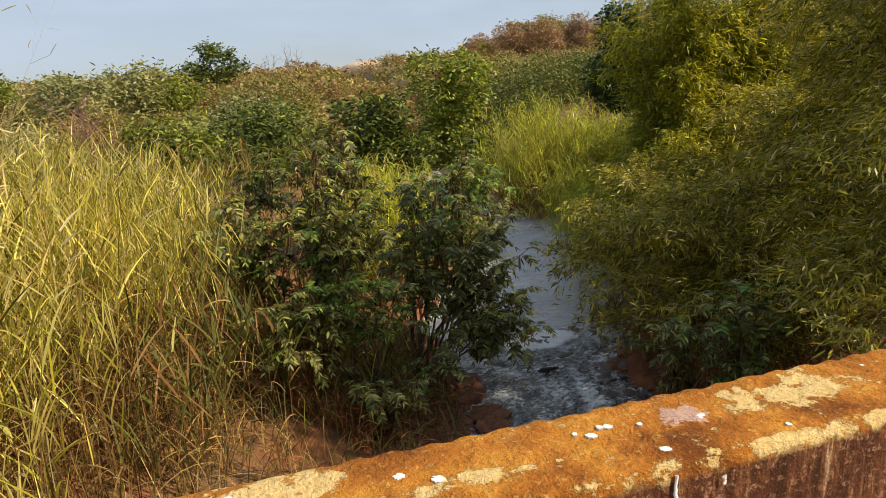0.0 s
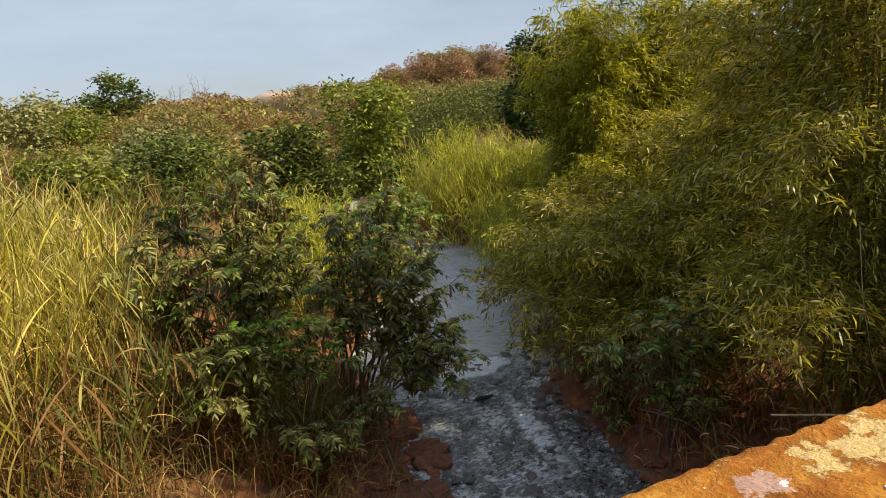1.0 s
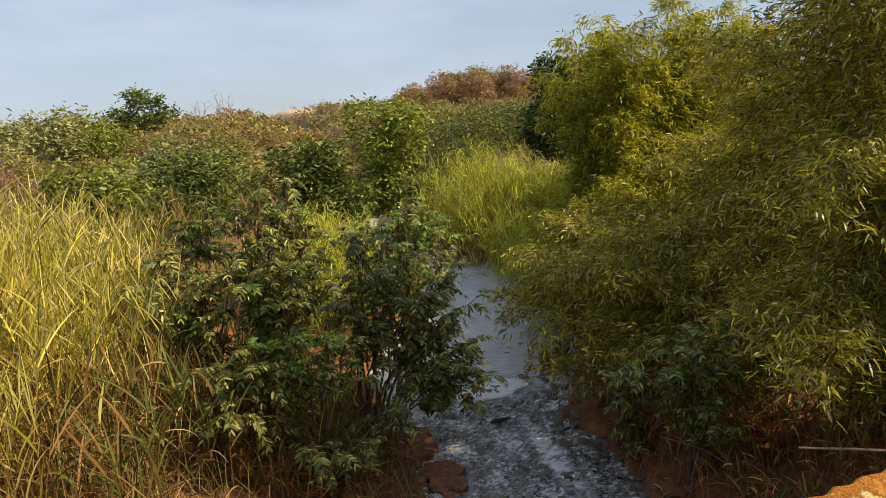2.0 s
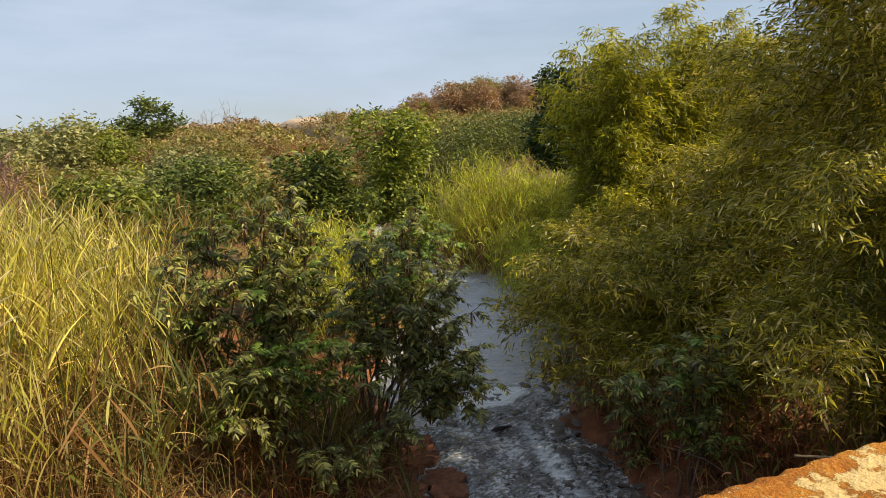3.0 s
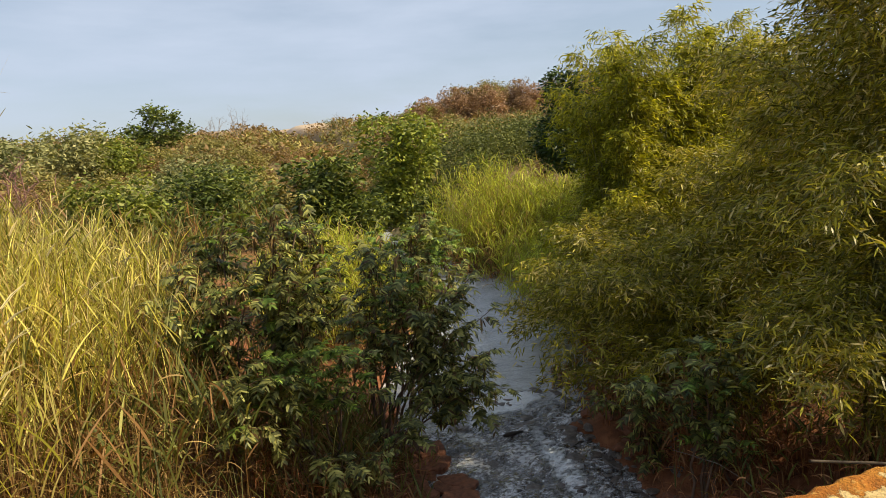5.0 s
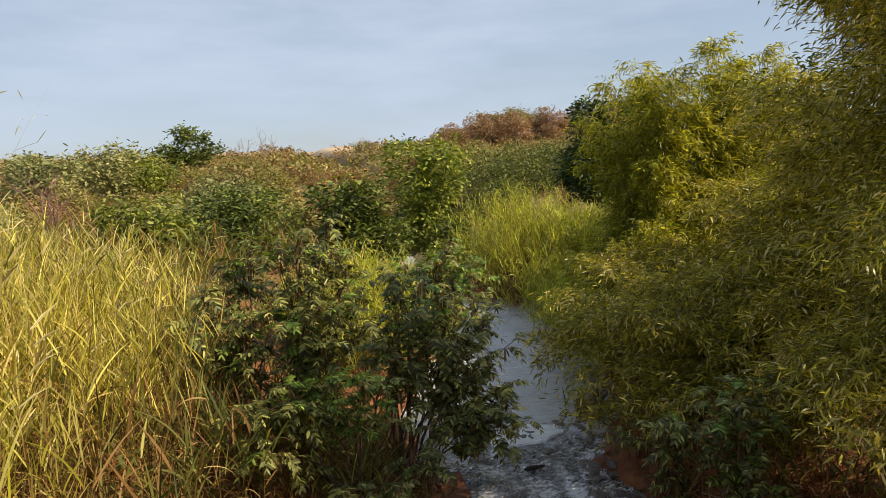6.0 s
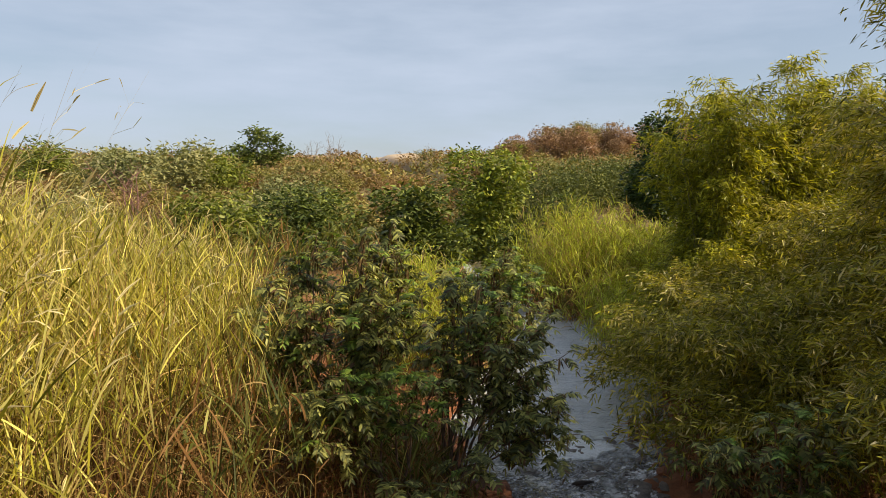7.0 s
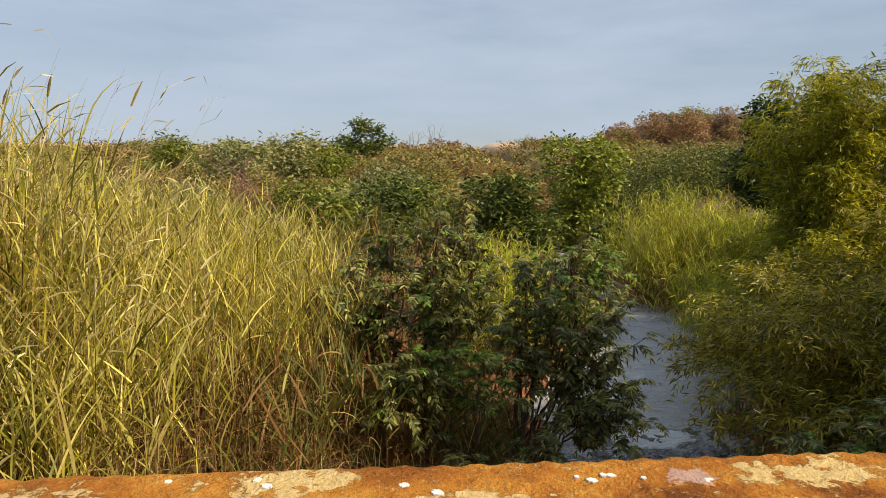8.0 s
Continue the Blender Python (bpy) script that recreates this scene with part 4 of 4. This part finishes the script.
feather_shrub((0.35, 5.25), [((0.85, 4.85, 2.0), 0.75), ((0.6, 4.75, 2.08), 0.8), ((0.33, 4.8, 2.15), 0.7), ((0.05, 4.75, 2.1), 0.55), ((-0.15, 4.7, 2.15), 0.6), ((-0.45, 4.6, 2.05), 0.2), ((-0.7, 4.55, 2.0), 0.1), ((-0.4, 4.4, 1.65), 0.05)],
              "low feathery shrub, bright green on top, dark below", pods=0.15, bare=0.5, every=0.06, twiggy=0.2)
feather_shrub((0.8, 5.1), [((0.28, 4.4, 1.15), 0.05), ((0.86, 4.5, 1.0), 0.1), ((1.29, 5.1, 0.95), 0.05), ((1.65, 5.35, 1.15), 0.0)],
              "dark feathery shrub drooping over the red slabs", pods=0.08, bare=0.45)
feather_shrub((1.25, 6.2), [((1.29, 6.1, 2.85), None), ((1.6, 6.0, 2.75), 0.5), ((1.25, 5.9, 2.5), 0.3), ((1.9, 6.1, 2.6), 0.4), ((2.2, 6.3, 2.5), 0.1), ((1.6, 5.7, 2.2), 0.1), ((1.0, 5.8, 2.3), 0.2)],
              "feathery shrub with green tips and brown pods", pods=0.4)
feather_shrub((1.45, 6.3), [((2.8, 6.3, 2.35), 0.0), ((2.8, 6.0, 1.85), 0.0), ((2.9, 5.85, 0.85), 0.0), ((2.62, 5.8, 1.4), 0.0), ((2.75, 6.0, 1.15), 0.0), ((2.35, 5.9, 1.75), 0.0), ((2.15, 5.7, 1.25), 0.0), ((2.5, 5.7, 1.05), 0.0), ((2.0, 5.9, 2.1), 0.0), ((2.45, 6.2, 2.15), 0.0)],
              "dark feathery shrub leaning out over the stream", leaf=0.24, pods=0.3, bare=0.45, every=0.055, twiggy=0.2)
feather_shrub((2.1, 7.5), [((2.36, 7.2, 3.15), 0.1), ((2.65, 7.0, 2.85), 0.9), ((2.8, 7.2, 2.7), 0.8), ((2.4, 7.0, 2.75), 0.6), ((2.15, 7.1, 2.9), 0.5), ((3.0, 7.3, 2.3), 0.2), ((1.7, 7.3, 2.9), 0.5), ((1.4, 7.2, 2.8), 0.3)],
              "green feathery shrub behind the others", pods=0.25, fresh=0.4)
feather_shrub((4.3, 3.7), [((3.65, 4.1, 1.45), 0.1), ((4.0, 3.9, 1.75), 0.25), ((4.25, 3.8, 1.8), 0.3), ((4.6, 3.9, 1.7), 0.1), ((5.0, 3.9, 1.75), 0.0), ((4.5, 3.5, 1.5), 0.3)],
              "small feathery shrub on the bank under bamboo", pods=0.12, bare=0.3)
feather_shrub((4.2, 4.6), [((3.7, 4.3, 1.0), 0.0), ((4.0, 4.8, 1.05), 0.0), ((4.5, 4.9, 0.9), 0.0), ((3.9, 5.1, 0.8), 0.0)], "withered low shrub on the stony bank", pods=0.9, bare=0.2, every=0.09, twiggy=0.15)

# bamboo on the other bank
# Out of view: this first clump is added only to shade bank and shrubs.
bamboo((7.6, 0.3), 28, 1.0, 6.4, 1.3, 60, "unseen bamboo clump added beside the bridge for shade", M_BAMBOO, leaf=0.14, low=0.06)
bamboo((6.0, 2.8), 46, 0.9, 8.6, 1.35, 165, "tall bamboo clump with dense olive foliage", M_BAMBOO, leaf=0.105, lean_to=(-0.45, 0), low=0.06, low_share=0.3)
bamboo((6.2, 5.5), 40, 0.9, 2.7, 1.6, 130, "low olive bamboo clump leaning over the bank", M_BAMBOO, leaf=0.115, lean_to=(-0.6, 0), low=0.06)
bamboo((7.5, 4.7), 36, 0.9, 6.6, 1.3, 150, "tall olive bamboo clump behind a lower one", M_BAMBOO, leaf=0.115, lean_to=(-0.3, 0), low=0.06)
bamboo((6.9, 7.6), 36, 0.8, 2.9, 1.9, 140, "low bamboo clump drooping over the water", M_BAMBOO, leaf=0.125, lean_to=(-0.5, 0.1), low=0.06)
bamboo((7.6, 9.6), 20, 0.6, 2.5, 1.2, 80, "low bamboo thicket at the water's edge", M_BAMBOO, lean_to=(-0.3, 0.0), low=0.06)
bamboo((6.5, 8.7), 16, 0.5, 1.9, 1.3, 80, "small bamboo tuft hanging over the water", M_BAMBOO, leaf=0.12, lean_to=(-0.3, 0.0), low=0.05, low_share=0.7)
bamboo((8.3, 7.0), 26, 0.9, 3.4, 1.5, 110, "bushy bamboo clump behind the bank", M_BAMBOO, leaf=0.125, low=0.05)
bamboo((9.6, 6.6), 26, 1.0, 4.2, 2.0, 90, "bamboo clump further up the bank", M_BAMBOO, leaf=0.15, low=0.06)
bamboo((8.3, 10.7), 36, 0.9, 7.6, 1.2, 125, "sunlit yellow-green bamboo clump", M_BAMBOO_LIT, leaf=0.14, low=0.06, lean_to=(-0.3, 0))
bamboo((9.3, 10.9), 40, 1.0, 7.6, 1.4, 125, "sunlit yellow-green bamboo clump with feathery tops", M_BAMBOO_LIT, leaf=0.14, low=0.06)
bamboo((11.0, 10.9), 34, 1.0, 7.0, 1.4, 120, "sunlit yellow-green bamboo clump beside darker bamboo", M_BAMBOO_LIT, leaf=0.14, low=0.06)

# bushes and trees further off
def put(x, y, turn=0.0, size=1.0):
    return Matrix.LocRotScale((x, y, gz(x, y)), Euler((0, 0, turn)), (size, size, size))


bush("bush", lobes_of(1.4, 3.9 - gz(3.1, 17.2), 11, 1, 0.1), 520, 13, 0.17, 0.085, M_BUSH_DARK, "round dark green broad-leaved bush", "bush", put(3.1, 17.2), spread=0.12)
bush("bush", lobes_of(1.6, 4.05 - gz(-0.1, 16.4), 11, 2, 0.1), 520, 13, 0.16, 0.06, M_BUSH_DARK, "dark green bush behind the tall grass", "bush", put(-0.1, 16.4), spread=0.13)
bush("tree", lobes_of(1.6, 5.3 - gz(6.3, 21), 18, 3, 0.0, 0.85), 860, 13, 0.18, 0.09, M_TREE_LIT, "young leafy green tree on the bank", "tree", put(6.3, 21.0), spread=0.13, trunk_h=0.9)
bush("bush", lobes_of(0.8, 2.5 - gz(6.3, 19.0), 8, 31, 0.0), 240, 12, 0.17, 0.07, M_BUSH_DARK, "low dark bush beside the gully", "bush", put(6.3, 19.0), spread=0.12)
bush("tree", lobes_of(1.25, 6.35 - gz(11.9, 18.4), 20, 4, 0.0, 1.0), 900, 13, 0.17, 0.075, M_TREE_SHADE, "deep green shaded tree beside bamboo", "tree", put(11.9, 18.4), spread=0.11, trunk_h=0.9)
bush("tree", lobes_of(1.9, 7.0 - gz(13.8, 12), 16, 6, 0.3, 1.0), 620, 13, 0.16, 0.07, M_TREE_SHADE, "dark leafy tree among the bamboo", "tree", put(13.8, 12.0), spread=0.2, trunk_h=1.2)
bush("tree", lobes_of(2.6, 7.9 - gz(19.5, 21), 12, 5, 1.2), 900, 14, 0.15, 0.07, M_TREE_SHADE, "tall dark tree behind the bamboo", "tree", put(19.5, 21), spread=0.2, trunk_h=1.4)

for bx, by, br, bt, mat, lab in ((5.3, 16.2, 0.6, 1.9, M_BUSH_GREEN, "small green bush by the stream"), (1.4, 18.5, 1.0, 3.5, M_SCRUB_OLIVE, "olive bush between darker ones"),
                                 (-2.6, 15.5, 1.1, 3.7, M_BUSH_GREEN, "green bush behind the tall grass"), (-5.5, 16.5, 1.2, 3.9, M_SCRUB_PALE, "pale bush behind the tall grass"), (9.6, 21.8, 1.2, 3.6, M_BUSH_DARK, "dark bush below the thicket"), (3.6, 22.5, 1.3, 3.8, M_SCRUB_OLIVE, "olive bush on the slope")):
    bush("bush", lobes_of(br, bt - gz(bx, by), 8, int(bx * 10 + 100), 0.05), 220, 12, 0.14, 0.06, mat, lab, "bush", put(bx, by), spread=0.12)

# scrub over the hillside: a few kinds, each built once and repeated
KINDS = (
    (M_SCRUB_OLIVE, "olive scrub bush on the hillside", 1.3, 1.5, 0.10),
    (M_SCRUB_RUST, "rust-brown dry scrub bush on the hillside", 1.2, 1.3, 0.09),
    (M_SCRUB_PALE, "pale grey-green scrub bush on the hillside", 1.3, 1.6, 0.11),
    (M_BUSH_GREEN, "green shrub on the hillside", 1.2, 1.6, 0.12),
)
protos = []
for i, (mat, lab, r, h, leaf) in enumerate(KINDS):
    for v in range(2):
        protos.append(bush("scrub_bush", lobes_of(r, h, 8, 20 + i * 3 + v, 0.0, 0.7), 160, 9, leaf * 1.4, leaf * 0.9, mat, lab, "bush", put(-60 - 6 * i, 40 + 8 * v), spread=0.15, limbs=3, shape=(0.9, 0.4)))
        tagged(protos[-1], group="scrub on the hillside")
rs = random.Random(3)
placed = 0
while placed < 270:
    y = 14 + 34 * rs.random() ** 0.9
    x = rs.uniform(-0.58, 0.62) * y + rs.uniform(-6, 4)
    if abs(x - float(np.interp(y, LINE_Y, LINE_X))) < 1.7 and y < 27:
        continue
    if 5 < x < 12 and y < 24 or -2 < x < 5.5 and y < 19 or 9 < x < 20 and 23 < y < 32:
        continue
    p = rs.choices(range(8), (5, 5, 6, 6, 1.6, 1.6, 0.8, 0.8))[0]
    copy_thing(protos[p], put(x, y, rs.uniform(0, 6.3), rs.uniform(0.6, 1.1) * (0.8 + 0.004 * y)))
    placed += 1


def far_scrub(name, n, material, label, seed, across=None, along=(38, 65), size=0.8, tall=0.7):
    """Scrub that is too far to be counted: tufted lobes close to the ground."""
    g = np.random.default_rng(seed)
    y = along[0] + (along[1] - along[0]) * g.uniform(0, 1, n) ** 0.9
    x = g.uniform(*across, n) if across else g.uniform(-0.62, 0.68, n) * y + g.uniform(-5, 5, n)
    r = g.uniform(0.65, 1.4, n) * size
    z = ground_z(x, y) + r * 0.45 * tall
    lobes = [((a, b, c), (q * 1.3, q * 1.3, q * tall)) for a, b, c, q in zip(x, y, z, r)]
    P, out = crown_points(n * (5 if across is None else 18), 9, lobes, 0.2)
    m = len(P)
    chunk = blades(P, RNG.uniform(0, 6.28, m), RNG.uniform(-0.5, 1.2, m), RNG.uniform(0.2, 0.42, m) * (1 if across is None else 0.42), RNG.uniform(0, 1, m), RNG.uniform(0.10, 0.2, m) * (1 if across is None else 0.4), (0.5, 1.0, 0.1))
    stuff(name, [chunk], material, label, "scrub")


far_scrub("far_scrub", 720, M_SCRUB_OLIVE, "olive scrub covering the far slope", 71)
far_scrub("far_rust_scrub", 760, M_SCRUB_RUST, "rust-brown dry scrub covering the far slope", 72, along=(36, 81))

for _ in range(26):
    y = rs.uniform(66, 76)
    x = rs.uniform(-32, 26)
    copy_thing(protos[rs.choice((0, 1, 4, 6, 7))], put(x, y, rs.uniform(0, 6.3), rs.uniform(0.35, 0.8)))


def bare_shrub(x, y, height, spread, n, material, label):
    """A leafless shrub: forking stems that end in fine twigs."""
    root = tagged(new("bare_shrub"), label, "shrub")
    root.matrix_basis = put(x, y)
    fine = []
    for _ in range(n):
        end = np.array((RNG.normal(0, spread), RNG.normal(0, spread), height * RNG.uniform(0.6, 1.0)))
        line = limb_line((0, 0, -0.05), end, 0.08 * height, 8)
        part("stem", smooth(mesh_of("stem", *tube(line, np.linspace(0.03, 0.008, 8), 5), material)), root)
        for _ in range(9):
            a = line[RNG.integers(3, 8)]
            b = a + np.array((RNG.normal(0, 0.22), RNG.normal(0, 0.22), RNG.uniform(0.1, 0.45))) * height * 0.5
            fine.append(tube(limb_line(a, b, 0.03 * height, 5), np.linspace(0.009, 0.003, 5), 4))
    part("twig_work", mesh_of("twig_work", *joined(*fine), material), root, kind="stuff")


M_REDTWIG = bark("reddish_twig_bark", (0.13, 0.06, 0.05), (0.30, 0.16, 0.14))
bare_shrub(-5.2, 19.5, 2.3, 0.55, 9, M_REDTWIG, "leafless reddish shrub behind the tall grass")
bare_shrub(3.4, 58, 3.0, 0.7, 8, M_GREYTWIG, "leafless grey sapling on the skyline")
bare_shrub(1.0, 60, 2.4, 0.6, 7, M_GREYTWIG, "leafless grey sapling on the skyline")
bare_shrub(12.5, 60, 2.0, 0.5, 6, M_GREYTWIG, "leafless grey sapling on the skyline")

# reed bed, trees on the skyline
far_scrub("green_thicket", 260, M_REED, "dense dull green thicket on the slope", 73, (9.5, 20.0), (25.0, 32.0), 1.0, 1.1)
bush("tree", [((-1.2, 0, 2.0), (0.9, 0.8, 0.3)), ((0.3, 0, 2.8), (1.0, 0.8, 0.35)), ((1.5, 0, 2.1), (0.8, 0.7, 0.25)), ((0, 0, 1.5), (1.2, 1.0, 0.4)), ((-0.4, 0, 3.3), (0.5, 0.5, 0.25))], 230, 10, 0.3, 0.12, M_BUSH_DARK, "lone dark tree on the skyline", "tree", put(-2.7, 46), spread=0.22, trunk_h=1.2)
for x, y, h, seed in ((-5.2, 30, 2.9, 51), (-3.6, 31, 2.8, 52), (-9.5, 33, 2.5, 53), (-14, 38, 2.8, 54), (-7.3, 29, 2.3, 55)):
    bush("tree", lobes_of(1.5, h, 9, seed, 0.5), 260, 10, 0.22, 0.09, M_SCRUB_PALE if seed % 2 else M_BUSH_GREEN, "spreading pale green small tree", "tree", put(x, y), spread=0.2, trunk_h=0.7)
hill = [bush("tree", lobes_of(2.3, 3.9, 12, 60 + k, 0.0), 300, 9, 0.22, 0.16, m, lab, "tree", put(33 + 6 * k, 79), spread=0.17, trunk_h=1.2, shape=(0.9, 0.4))
        for k, (m, lab) in enumerate(((M_HILL_RUST, "rust-brown dry tree on the hilltop"), (M_SCRUB_OLIVE, "olive tree on the hilltop")))]
CREST_X, CREST_Z = (22, 26, 31, 37, 42, 50, 62), (8.2, 9.0, 10.4, 11.6, 11.0, 11.8, 12.5)
for k in range(56):
    x = rs.uniform(23, 62)
    y = 76 + rs.uniform(-7, 7)
    tall = (float(np.interp(x * 76 / y, CREST_X, CREST_Z)) - 4.0) * y / 76 + 4.0 - gz(x, y)
    copy_thing(hill[0 if rs.random() < 0.85 else 1], put(x, y, rs.uniform(0, 6.3), max(0.3, tall / 3.9 * rs.choice((0.6, 0.75, 0.9, 1.06)))))


# ---- small things by the water ----
def line_thing(name, points, radii, material, label, category, sides=8):
    me = smooth(mesh_of(name, *tube(points, radii, sides), material))
    return tagged(new(name, me), label, category)


line_thing("pole", limb_line((3.1, 1.55, 1.80), (5.2, 1.35, 1.35), 0.02, 9), np.linspace(0.010, 0.016, 9), M_POLE, "bleached wooden pole lying across the bank growth", "pole")
cord = np.array([(4.52, 2.0, 3.34), (4.59, 2.0, 2.88), (4.69, 2.0, 2.28), (4.85, 2.0, 1.74), (5.1, 2.0, 1.28)])
line_thing("hanging_vine", cord[1:], np.full(4, 0.0035), M_CORD, "pale bare vine hanging from the bamboo", "vine", 5)
line_thing("driftwood", np.array([(2.55, 7.40, 0.06), (2.72, 7.38, 0.15), (2.90, 7.44, 0.22), (3.03, 7.48, 0.2), (3.22, 7.56, 0.22)]), (0.03, 0.055, 0.06, 0.045, 0.015), M_LOG, "dark wet driftwood branch in the shallows", "driftwood")
line_thing("driftwood", np.array([(2.86, 7.42, 0.14), (2.87, 7.41, 0.3), (2.91, 7.40, 0.42)]), (0.035, 0.025, 0.006), M_LOG, "dark wet stub of driftwood standing in the stream", "driftwood")
line_thing("driftwood", np.array([(4.75, 7.3, 0.16), (4.95, 7.35, 0.2), (5.2, 7.4, 0.2), (5.45, 7.45, 0.18)]), (0.03, 0.05, 0.05, 0.02), M_REDROCK, "reddish waterlogged branch on the stones", "driftwood")
line_thing("driftwood", limb_line((2.95, 6.15, 0.03), (3.25, 6.1, 0.05), 0.01, 6), (0.008, 0.03, 0.035, 0.03, 0.02, 0.006), M_LOG, "flat dark stick caught in the riffle", "driftwood")
for ax_, ay_, bx_, by_, bz_ in ((-0.9, 3.2, 0.6, 2.6, 0.9), (-0.6, 3.0, 0.3, 2.2, 0.6), (-1.0, 2.6, 0.25, 3.0, 1.2), (0.2, 3.3, 0.9, 2.7, 0.5), (4.6, 3.2, 3.7, 3.6, 0.8), (5.2, 3.8, 4.2, 4.5, 1.0)):
    line_thing("fallen_twig", limb_line((ax_, ay_, gz(ax_, ay_)), (bx_, by_, max(bz_, gz(bx_, by_) + 0.02)), 0.05, 8), np.linspace(0.008, 0.003, 8), M_GREYTWIG, "thin grey dead twig leaning over the bank", "twig", 5)
